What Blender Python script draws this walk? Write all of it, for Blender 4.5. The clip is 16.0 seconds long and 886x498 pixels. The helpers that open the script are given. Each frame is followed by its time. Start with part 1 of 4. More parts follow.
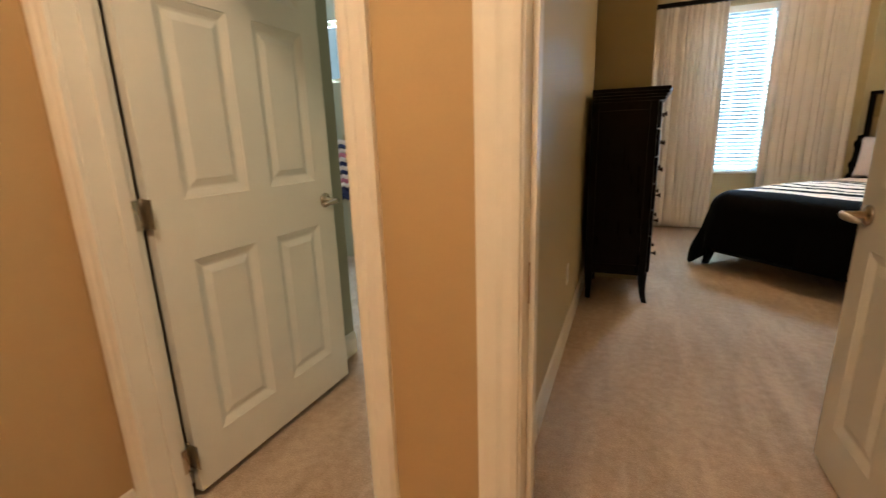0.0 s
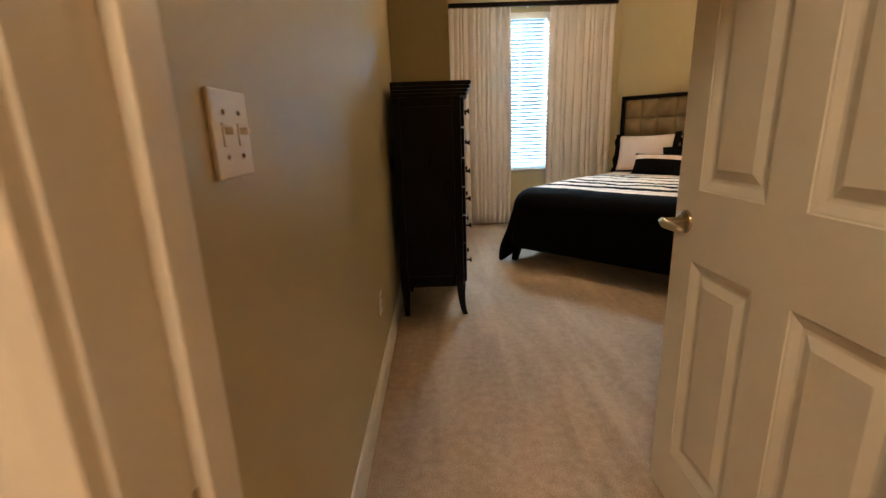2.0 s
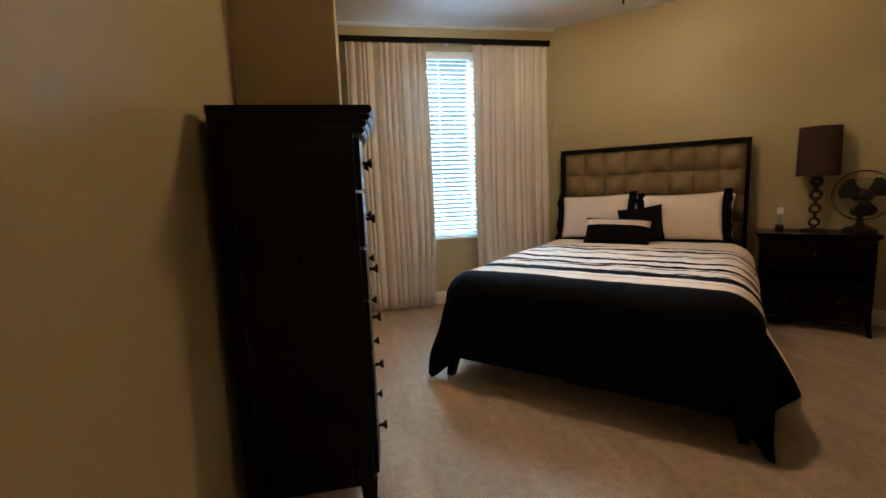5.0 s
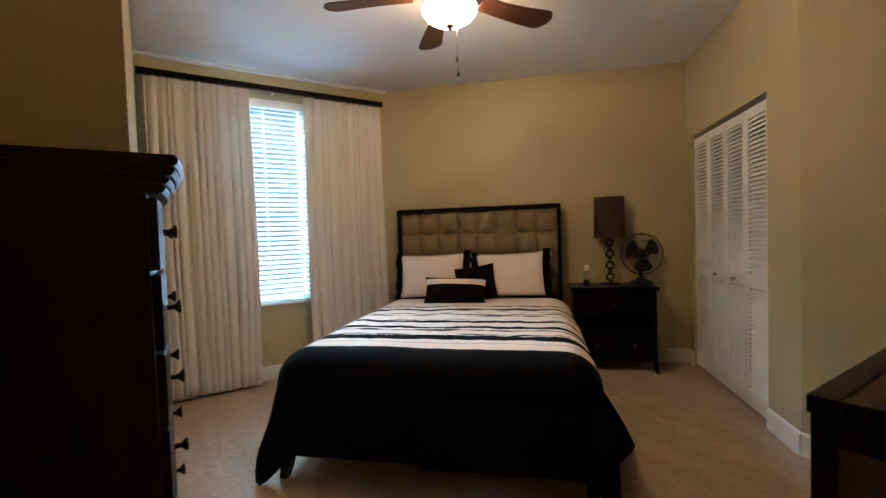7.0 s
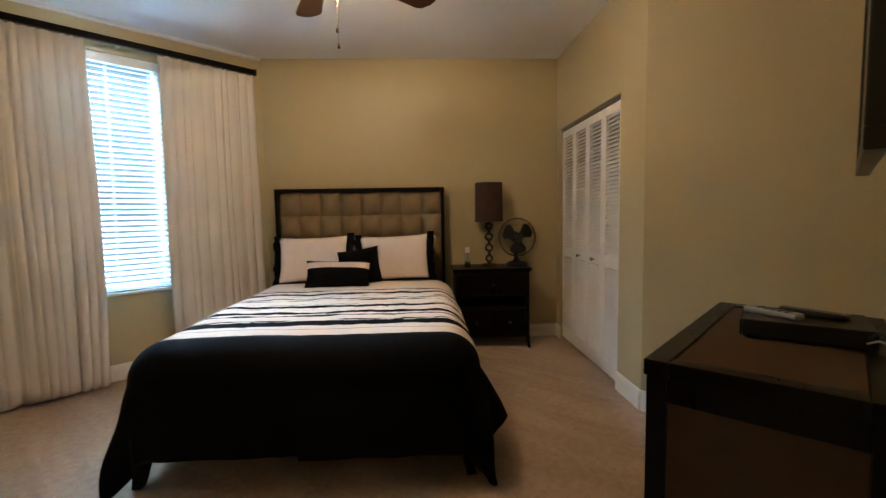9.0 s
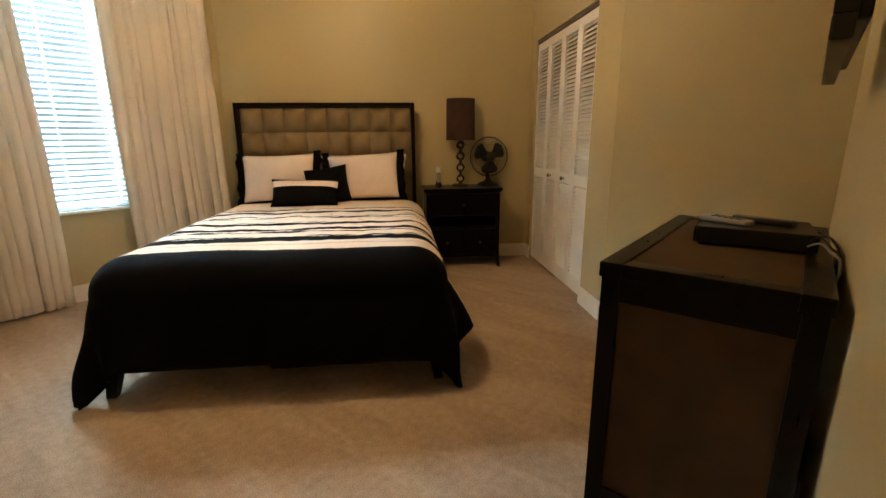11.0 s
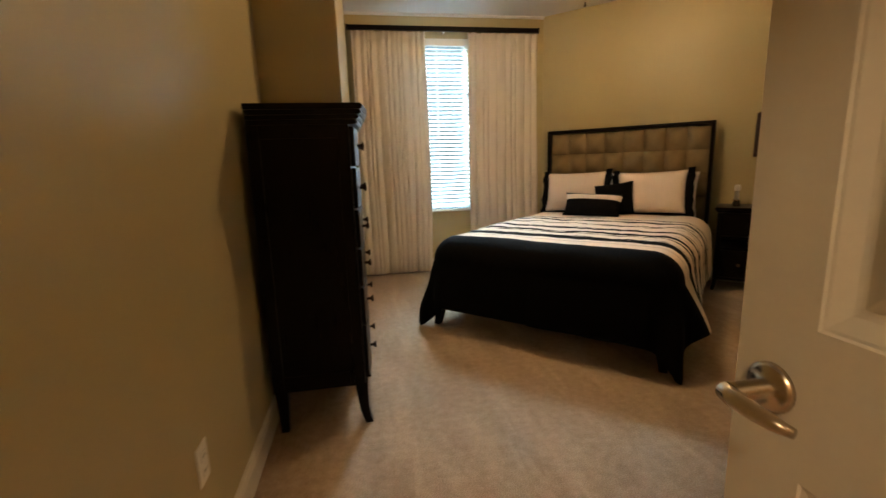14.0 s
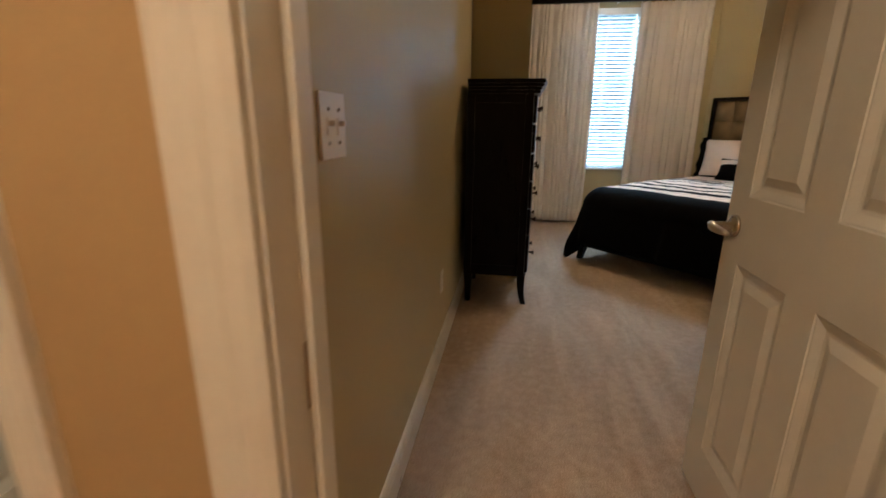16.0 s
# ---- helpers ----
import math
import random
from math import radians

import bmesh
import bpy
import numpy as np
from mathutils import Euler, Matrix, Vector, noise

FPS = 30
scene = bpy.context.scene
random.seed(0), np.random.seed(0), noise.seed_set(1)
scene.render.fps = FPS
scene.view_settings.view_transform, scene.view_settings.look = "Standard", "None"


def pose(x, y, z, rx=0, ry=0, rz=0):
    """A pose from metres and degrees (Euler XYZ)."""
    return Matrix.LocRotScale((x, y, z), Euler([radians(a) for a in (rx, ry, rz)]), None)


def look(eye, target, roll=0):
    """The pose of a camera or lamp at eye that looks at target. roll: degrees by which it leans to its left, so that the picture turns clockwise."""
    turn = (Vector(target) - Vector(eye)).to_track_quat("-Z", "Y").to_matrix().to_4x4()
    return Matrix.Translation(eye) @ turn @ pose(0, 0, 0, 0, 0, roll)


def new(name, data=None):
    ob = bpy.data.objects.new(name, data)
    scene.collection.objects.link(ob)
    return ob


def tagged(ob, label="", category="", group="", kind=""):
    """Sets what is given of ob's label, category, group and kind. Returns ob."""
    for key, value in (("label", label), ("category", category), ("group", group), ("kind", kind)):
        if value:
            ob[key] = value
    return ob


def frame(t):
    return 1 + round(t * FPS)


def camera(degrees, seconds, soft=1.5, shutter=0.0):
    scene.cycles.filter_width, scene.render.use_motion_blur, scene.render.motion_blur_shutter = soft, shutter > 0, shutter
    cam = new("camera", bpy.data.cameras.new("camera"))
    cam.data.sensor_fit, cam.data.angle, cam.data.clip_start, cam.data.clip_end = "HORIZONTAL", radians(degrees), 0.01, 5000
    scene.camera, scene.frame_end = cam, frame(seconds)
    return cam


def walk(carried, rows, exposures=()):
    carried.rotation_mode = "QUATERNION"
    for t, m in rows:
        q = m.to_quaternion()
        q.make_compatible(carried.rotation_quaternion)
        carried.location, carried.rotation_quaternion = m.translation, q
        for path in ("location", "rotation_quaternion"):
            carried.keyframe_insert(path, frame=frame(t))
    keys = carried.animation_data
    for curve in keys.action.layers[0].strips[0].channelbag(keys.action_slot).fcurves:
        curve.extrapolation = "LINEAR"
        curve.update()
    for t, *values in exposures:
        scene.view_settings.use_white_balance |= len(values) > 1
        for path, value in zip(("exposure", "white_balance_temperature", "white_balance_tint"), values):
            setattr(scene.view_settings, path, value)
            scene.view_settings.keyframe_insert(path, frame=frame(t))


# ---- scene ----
cam = camera(89.7, 16.0, soft=1.4, shutter=0.4)
PATH = [
    (0, (1.677, 1.189, 1.187), (0.931, 2.982, 0.707), -1.8),
    (0.5, (1.728, 1.263, 1.179), (1.181, 3.118, 0.667), -1.2),
    (1, (1.740, 1.380, 1.174), (1.413, 3.287, 0.666), -1),
    (1.5, (1.696, 1.579, 1.182), (1.572, 3.512, 0.680), -1.7),
    (2, (1.682, 1.731, 1.179), (1.699, 3.666, 0.675), -1.9),
    (2.5, (1.764, 1.933, 1.200), (1.783, 3.882, 0.752), -1),
    (3, (1.823, 2.115, 1.198), (1.832, 4.054, 0.708), -0.8),
    (3.2, (1.827, 2.210, 1.198), (1.863, 4.155, 0.732), -0.9),
    (5.5, (1.811, 3.207, 1.230), (2.387, 5.110, 1.014), -2.2),
    (6, (1.793, 3.288, 1.249), (2.592, 5.116, 1.108), -2.1),
    (6.5, (1.822, 3.270, 1.259), (2.775, 5.026, 1.172), -2),
    (7, (1.837, 3.311, 1.277), (2.937, 4.979, 1.209), -1.9),
    (7.5, (1.850, 3.315, 1.280), (3.048, 4.915, 1.223), -1.7),
    (8, (1.865, 3.317, 1.274), (3.162, 4.838, 1.197), -1.2),
    (8.5, (1.867, 3.313, 1.277), (3.261, 4.741, 1.154), -1),
    (9, (1.878, 3.318, 1.272), (3.354, 4.658, 1.115), -1),
    (9.2, (1.871, 3.337, 1.269), (3.384, 4.634, 1.094), -1.2),
    (11.3, (1.920, 3.271, 1.202), (3.395, 4.514, 0.673), -0.7),
    (11.5, (1.933, 3.231, 1.201), (3.327, 4.565, 0.675), -0.9),
    (12, (1.952, 3.141, 1.208), (3.145, 4.675, 0.737), -1.1),
    (12.5, (1.953, 3.019, 1.217), (2.817, 4.769, 0.779), 0.2),
    (13, (1.911, 2.916, 1.214), (2.567, 4.759, 0.799), -0.5),
    (13.5, (1.872, 2.730, 1.221), (2.388, 4.615, 0.795), -1),
    (14, (1.882, 2.512, 1.209), (2.218, 4.448, 0.836), -1.8),
    (14.5, (1.877, 2.260, 1.222), (1.937, 4.197, 0.727), -1),
    (15, (1.794, 2.006, 1.211), (1.854, 3.953, 0.762), -2),
    (15.5, (1.738, 1.778, 1.213), (1.652, 3.726, 0.768), -1),
    (16, (1.732, 1.565, 1.188), (1.438, 3.470, 0.657), 0.6),
]
walk(cam, [(t, look(eye, target, roll)) for t, eye, target, roll in PATH], [(0, 1.47, 6300, 10), (1.0, 1.46, 6300, 10), (2.5, 1.33, 6550, 10), (5.5, 1.14, 6000, 10), (7, 1.20, 5800, 10), (9.2, 1.38, 5850, 10), (11.3, 1.60, 7450, 10), (12.5, 1.58, 7550, 10), (13.5, 1.40, 7450, 10), (14.5, 1.20, 7050, 10), (16, 1.08, 5950, 10)])

# ---- light ----
world = bpy.data.worlds.new("world")
scene.world = world
world.use_nodes = True
wn = world.node_tree.nodes
sky = wn.new("ShaderNodeTexSky")
sky.sky_type, sky.sun_disc = "NISHITA", False
sky.sun_elevation, sky.sun_rotation = radians(45), radians(0)
world.node_tree.links.new(sky.outputs[0], wn["Background"].inputs[0])
wn["Background"].inputs[1].default_value = 0.1
BOWL_GLOW, DAYLIGHT_GLOW = 27.0, 0.34
FAN = (3.306, 5.39)


def lamp(name, kind, m, energy, colour, size=0.1, size_y=None):
    data = bpy.data.lights.new(name, kind)
    data.energy, data.color = energy, colour
    if kind == "AREA":
        data.size = size
        if size_y:
            data.shape, data.size_y = "RECTANGLE", size_y
    else:
        data.shadow_soft_size = size
    ob = new(name, data)
    ob.matrix_world = m
    return ob


lamp("hall_bulb", "POINT", pose(1.45, 0.97, 2.72), 33, (1.0, 0.76, 0.50), 0.1)
for turn in (20, 140, 260):
    lamp("fan_bulb", "POINT", pose(FAN[0] + 0.125 * math.cos(radians(turn)), FAN[1] + 0.125 * math.sin(radians(turn)), 2.578), 5.2, (1.0, 0.69, 0.38), 0.012)
lamp("window_daylight", "AREA", look((2.72, 9.2, 3.45), (2.72, 7.6, 1.3)), 500, (0.50, 0.77, 1.0), 2.4, 0.9)
sun = lamp("sun", "SUN", look((2.72, 12.0, 6.0), (2.72, 7.6, 1.6)), 2.2, (1.0, 0.97, 0.92))
sun.data.angle = radians(3)
lamp("guest_window_daylight", "AREA", pose(-1.17, 5.12, 2.02, -90, 0, 0), 40, (0.62, 0.83, 1.0), 0.6, 0.5)


# ---- materials ----
def mat(name, colour, rough=0.6, metal=0.0, var=0.12, scale=4.0, grain=220.0, bump=0.1, stretch=(1, 1, 1), spec=0.5, rvar=0.08, dist=0.002):
    """A surface with slow blotches, a fine grain and fine relief, in metres of the object's own space."""
    m = bpy.data.materials.new(name)
    m.use_nodes = True
    nt = m.node_tree
    n, l = nt.nodes, nt.links
    b = n["Principled BSDF"]
    b.inputs["Metallic"].default_value = metal
    b.inputs["Specular IOR Level"].default_value = spec
    tc = n.new("ShaderNodeTexCoord")
    mp = n.new("ShaderNodeMapping")
    mp.inputs["Scale"].default_value = stretch
    l.new(tc.outputs["Object"], mp.inputs[0])
    big, fine = n.new("ShaderNodeTexNoise"), n.new("ShaderNodeTexNoise")
    big.inputs["Scale"].default_value, big.inputs["Detail"].default_value = scale, 4
    fine.inputs["Scale"].default_value, fine.inputs["Detail"].default_value = grain, 2
    for t in (big, fine):
        l.new(mp.outputs[0], t.inputs["Vector"])
    add = n.new("ShaderNodeMath")
    add.operation = "MULTIPLY_ADD"
    add.inputs[1].default_value = 0.4
    l.new(fine.outputs["Fac"], add.inputs[0])
    l.new(big.outputs["Fac"], add.inputs[2])
    ramp = n.new("ShaderNodeValToRGB")
    ramp.color_ramp.elements[0].position, ramp.color_ramp.elements[1].position = 0.45, 0.95
    ramp.color_ramp.elements[0].color = (*[c * (1 - var) for c in colour], 1)
    ramp.color_ramp.elements[1].color = (*[min(1, c * (1 + var)) for c in colour], 1)
    l.new(add.outputs[0], ramp.inputs[0])
    l.new(ramp.outputs[0], b.inputs["Base Color"])
    rr = n.new("ShaderNodeMapRange")
    rr.inputs["To Min"].default_value, rr.inputs["To Max"].default_value = max(0.02, rough - rvar), min(1, rough + rvar)
    l.new(big.outputs["Fac"], rr.inputs["Value"])
    l.new(rr.outputs[0], b.inputs["Roughness"])
    bp = n.new("ShaderNodeBump")
    bp.inputs["Strength"].default_value, bp.inputs["Distance"].default_value = bump, dist
    l.new(fine.outputs["Fac"], bp.inputs["Height"])
    l.new(bp.outputs[0], b.inputs["Normal"])
    return m


WALL = mat("khaki_wall_paint", (0.46, 0.375, 0.205), 0.44, var=0.04, scale=1.5, grain=160, bump=0.12, dist=0.0015)
HALLW = mat("tan_wall_paint", (0.44, 0.30, 0.15), 0.5, var=0.04, scale=1.5, grain=160, bump=0.12, dist=0.0015)
CEIL = mat("ceiling_paint", (0.72, 0.70, 0.68), 0.85, var=0.03, scale=2, grain=90, bump=0.25)
WHITE = mat("white_gloss_paint", (0.74, 0.70, 0.62), 0.31, var=0.03, scale=6, grain=120, bump=0.04)
CLOSET = mat("louvre_white_paint", (0.80, 0.77, 0.72), 0.45, var=0.03, scale=6, grain=120, bump=0.04)
DARK = mat("espresso_wood", (0.0034, 0.0019, 0.0015), 0.30, var=0.4, scale=7, grain=60, bump=0.02, stretch=(6, 6, 0.7), spec=0.12)
INLAY = mat("brown_leather_inlay", (0.062, 0.033, 0.013), 0.6, var=0.25, scale=9, grain=300, bump=0.15, spec=0.2)
BLADE = mat("walnut_blade", (0.060, 0.022, 0.010), 0.42, var=0.45, scale=5, grain=40, bump=0.05, stretch=(0.8, 9, 9))
BRONZE = mat("dark_bronze", (0.06, 0.04, 0.03), 0.4, metal=0.8, var=0.2)
NICKEL = mat("satin_nickel", (0.52, 0.44, 0.34), 0.26, metal=1.0, var=0.08, grain=400, bump=0.03)
BLACK = mat("black_cotton", (0.0030, 0.0028, 0.0034), 0.95, var=0.3, scale=12, grain=900, bump=0.2, spec=0.1)
COTTON = mat("white_cotton", (0.74, 0.62, 0.56), 0.9, var=0.04, scale=10, grain=900, bump=0.2, spec=0.15)
LINEN = mat("taupe_upholstery", (0.235, 0.170, 0.095), 0.9, var=0.1, scale=14, grain=700, bump=0.35, spec=0.15)
SHADE = mat("brown_shade_linen", (0.050, 0.026, 0.020), 0.9, var=0.2, scale=9, grain=500, bump=0.3, spec=0.15)
PLASTIC = mat("ivory_plastic", (0.72, 0.62, 0.48), 0.35, var=0.03)
BLACKPL = mat("black_plastic", (0.006, 0.0055, 0.005), 0.35, var=0.2)
GREYPL = mat("grey_plastic", (0.30, 0.29, 0.28), 0.4, var=0.1)
GLOSS = mat("screen_glass", (0.012, 0.010, 0.008), 0.10, var=0.1, bump=0.0)
TRACK = mat("steel_track", (0.14, 0.12, 0.10), 0.5, metal=0.6)
GUESTW = mat("sage_wall_paint", (0.34, 0.33, 0.24), 0.5, var=0.04, scale=1.5, grain=160)
SLATM = mat("blind_slat_vinyl", (0.84, 0.86, 0.86), 0.5, var=0.02)
CORD = mat("white_cord", (0.75, 0.75, 0.72), 0.8)
PINK = mat("pink_cotton", (0.55, 0.16, 0.22), 0.9)
NAVY = mat("navy_cotton", (0.02, 0.025, 0.08), 0.9)


def translucent(m, colour, share):
    nt = m.node_tree
    out = nt.nodes["Material Output"]
    tr, mix = nt.nodes.new("ShaderNodeBsdfTranslucent"), nt.nodes.new("ShaderNodeMixShader")
    tr.inputs[0].default_value = (*colour, 1)
    mix.inputs[0].default_value = share
    nt.links.new(nt.nodes["Principled BSDF"].outputs[0], mix.inputs[1])
    nt.links.new(tr.outputs[0], mix.inputs[2])
    nt.links.new(mix.outputs[0], out.inputs[0])
    return m


CLOTH = translucent(mat("cream_curtain_linen", (0.76, 0.70, 0.63), 0.9, var=0.05, scale=6, grain=500, bump=0.25, stretch=(1, 1, 0.25), spec=0.1), (0.78, 0.78, 0.74), 0.09)
translucent(SLATM, (0.85, 0.9, 0.95), 0.55)


def glow(name, colour, strength):
    m = bpy.data.materials.new(name)
    m.use_nodes = True
    b = m.node_tree.nodes["Principled BSDF"]
    b.inputs["Base Color"].default_value = (0.8, 0.75, 0.65, 1)
    b.inputs["Emission Color"].default_value = (*colour, 1)
    b.inputs["Emission Strength"].default_value = strength
    return m


BOWL = glow("lit_alabaster_glass", (1.0, 0.70, 0.38), BOWL_GLOW)


def glass(name):
    m = bpy.data.materials.new(name)
    m.use_nodes = True
    b = m.node_tree.nodes["Principled BSDF"]
    b.inputs["Base Color"].default_value = (0.95, 0.98, 0.98, 1)
    b.inputs["Roughness"].default_value = 0.02
    b.inputs["Transmission Weight"].default_value = 1.0
    b.inputs["IOR"].default_value = 1.45
    return m


GLASS = glass("clear_glass")


def outside():
    """Blown-out daylight with soft foliage in it, far behind the blinds."""
    m = bpy.data.materials.new("bright_garden_haze")
    m.use_nodes = True
    n, l = m.node_tree.nodes, m.node_tree.links
    tc, no, ra, em = n.new("ShaderNodeTexCoord"), n.new("ShaderNodeTexNoise"), n.new("ShaderNodeValToRGB"), n.new("ShaderNodeEmission")
    no.inputs["Scale"].default_value, no.inputs["Detail"].default_value = 1.4, 5
    l.new(tc.outputs["Object"], no.inputs["Vector"])
    ra.color_ramp.elements[0].position, ra.color_ramp.elements[1].position = 0.40, 0.62
    ra.color_ramp.elements[0].color, ra.color_ramp.elements[1].color = (0.30, 0.46, 0.52, 1), (0.46, 0.63, 0.70, 1)
    l.new(no.outputs["Fac"], ra.inputs[0])
    l.new(ra.outputs[0], em.inputs[0])
    em.inputs[1].default_value = DAYLIGHT_GLOW
    l.new(em.outputs[0], n["Material Output"].inputs[0])
    return m


OUTSIDE = outside()


def carpet_material():
    m = bpy.data.materials.new("beige_cut_pile")
    m.use_nodes = True
    n, l = m.node_tree.nodes, m.node_tree.links
    b = n["Principled BSDF"]
    b.inputs["Roughness"].default_value, b.inputs["Specular IOR Level"].default_value = 1.0, 0.08
    b.inputs["Sheen Weight"].default_value = 0.15
    tc = n.new("ShaderNodeTexCoord")
    mp = n.new("ShaderNodeMapping")
    mp.inputs["Rotation"].default_value, mp.inputs["Scale"].default_value = (0, 0, radians(24)), (1.0, 0.22, 1)
    l.new(tc.outputs["Object"], mp.inputs[0])
    tuft, mott, sweep, foot = [n.new("ShaderNodeTexNoise") for _ in range(4)]
    for t, sc, de in ((tuft, 170, 3), (mott, 26, 6), (sweep, 4.6, 5), (foot, 2.2, 4)):
        t.inputs["Scale"].default_value, t.inputs["Detail"].default_value = sc, de
        l.new((mp if t is sweep else tc).outputs[0 if t is sweep else "Object"], t.inputs["Vector"])
    sh = n.new("ShaderNodeValToRGB")
    sh.color_ramp.elements[0].position, sh.color_ramp.elements[1].position = 0.46, 0.58
    l.new(sweep.outputs["Fac"], sh.inputs[0])

    mp2 = n.new("ShaderNodeMapping")
    mp2.inputs["Rotation"].default_value, mp2.inputs["Scale"].default_value = (0, 0, radians(-9)), (1.0, 0.09, 1)
    l.new(tc.outputs["Object"], mp2.inputs[0])
    line, lr = n.new("ShaderNodeTexNoise"), n.new("ShaderNodeValToRGB")
    line.inputs["Scale"].default_value, line.inputs["Detail"].default_value = 9, 3
    l.new(mp2.outputs[0], line.inputs["Vector"])
    lr.color_ramp.elements[0].position, lr.color_ramp.elements[1].position = 0.58, 0.66
    l.new(line.outputs["Fac"], lr.inputs[0])

    def mul(a, k, c):
        q = n.new("ShaderNodeMath")
        q.operation = "MULTIPLY_ADD"
        q.inputs[1].default_value = k
        l.new(a, q.inputs[0])
        if isinstance(c, float):
            q.inputs[2].default_value = c
        else:
            l.new(c, q.inputs[2])
        return q.outputs[0]
    v = mul(tuft.outputs["Fac"], 1.05, -0.52)
    v = mul(mott.outputs["Fac"], 0.55, v)
    v = mul(sh.outputs[0], 0.14, v)
    v = mul(foot.outputs["Fac"], 0.20, v)
    v = mul(lr.outputs[0], 0.13, v)
    ra = n.new("ShaderNodeValToRGB")
    ra.color_ramp.elements[0].position, ra.color_ramp.elements[1].position = 0.05, 0.75
    ra.color_ramp.elements[0].color, ra.color_ramp.elements[1].color = (0.27, 0.182, 0.118, 1), (0.58, 0.435, 0.320, 1)
    l.new(v, ra.inputs[0])
    l.new(ra.outputs[0], b.inputs["Base Color"])
    bp = n.new("ShaderNodeBump")
    bp.inputs["Strength"].default_value, bp.inputs["Distance"].default_value = 0.7, 0.006
    l.new(v, bp.inputs["Height"])
    l.new(bp.outputs[0], b.inputs["Normal"])
    return m


CARPET = carpet_material()


def duvet_material():
    """White cotton with sewn black bands across the bed and a wide black foot; the UV map holds metres from the headboard."""
    m = bpy.data.materials.new("striped_duvet_cotton")
    m.use_nodes = True
    n, l = m.node_tree.nodes, m.node_tree.links
    b = n["Principled BSDF"]
    b.inputs["Roughness"].default_value, b.inputs["Specular IOR Level"].default_value = 0.95, 0.1
    uv, sep = n.new("ShaderNodeUVMap"), n.new("ShaderNodeSeparateXYZ")
    uv.uv_map = "sheet"
    l.new(uv.outputs[0], sep.inputs[0])
    no = n.new("ShaderNodeTexNoise")
    no.inputs["Scale"].default_value, no.inputs["Detail"].default_value = 9, 3
    l.new(uv.outputs[0], no.inputs["Vector"])
    q = n.new("ShaderNodeMath")
    q.operation = "MULTIPLY_ADD"
    q.inputs[1].default_value = 0.016
    l.new(no.outputs["Fac"], q.inputs[0])
    l.new(sep.outputs[1], q.inputs[2])
    sc = n.new("ShaderNodeMath")
    sc.operation = "MULTIPLY"
    sc.inputs[1].default_value = 1 / 3.0
    l.new(q.outputs[0], sc.inputs[0])
    ra = n.new("ShaderNodeValToRGB")
    cr = ra.color_ramp
    cr.interpolation = "CONSTANT"
    white, black, pale = (0.74, 0.62, 0.52, 1), (0.0045, 0.0042, 0.005, 1), (0.42, 0.34, 0.28, 1)
    cr.elements[0].position, cr.elements[0].color = 0, white
    cr.elements[1].position, cr.elements[1].color = 2.06 / 3, black
    for c, w, col in ((0.70, 0.020, pale), (0.77, 0.020, black), (0.84, 0.024, black), (0.92, 0.028, black), (1.0, 0.032, black), (1.08, 0.018, black), (1.17, 0.032, black), (1.26, 0.018, black), (1.35, 0.040, black), (1.44, 0.018, black), (1.53, 0.034, black), (1.63, 0.036, black), (1.72, 0.018, black), (1.815, 0.068, black), (1.94, 0.007, pale)):
        e = cr.elements.new((c - w / 2 + 0.008) / 3)
        e.color = col
        e = cr.elements.new((c + w / 2 + 0.008) / 3)
        e.color = white
    l.new(sc.outputs[0], ra.inputs[0])
    l.new(ra.outputs[0], b.inputs["Base Color"])
    fine = n.new("ShaderNodeTexNoise")
    fine.inputs["Scale"].default_value = 600
    bp = n.new("ShaderNodeBump")
    bp.inputs["Strength"].default_value, bp.inputs["Distance"].default_value = 0.2, 0.002
    l.new(fine.outputs["Fac"], bp.inputs["Height"])
    l.new(bp.outputs[0], b.inputs["Normal"])
    return m


DUVET = duvet_material()


# ---- building helpers ----
def part(name, bm, material, parent=None, label="", smooth=False):
    me = bpy.data.meshes.new(name)
    bmesh.ops.recalc_face_normals(bm, faces=bm.faces)
    if smooth:
        for f in bm.faces:
            f.smooth = True
    bm.to_mesh(me)
    bm.free()
    me.materials.append(material)
    ob = new(name, me)
    if parent:
        ob.parent = parent
    if label:
        ob["label"] = label
    return ob


def thing(name, m, label, category, group=""):
    ob = new(name)
    ob.matrix_world = m
    ob.empty_display_size = 0.1
    return tagged(ob, label, category, group)


def add_box(bm, x0, x1, y0, y1, z0, z1, m=None):
    r = bmesh.ops.create_cube(bm, size=1)
    bmesh.ops.transform(bm, verts=r["verts"], matrix=(m or Matrix()) @ Matrix.LocRotScale(((x0 + x1) / 2, (y0 + y1) / 2, (z0 + z1) / 2), None, (x1 - x0, y1 - y0, z1 - z0)))
    return r["verts"]


def box(x0, x1, y0, y1, z0, z1, bevel=0.004, seg=2, m=None):
    bm = bmesh.new()
    add_box(bm, x0, x1, y0, y1, z0, z1)
    if bevel:
        bmesh.ops.bevel(bm, geom=bm.edges[:], offset=bevel, segments=seg, affect="EDGES", profile=0.6)
    if m:
        bm.transform(m)
    return bm


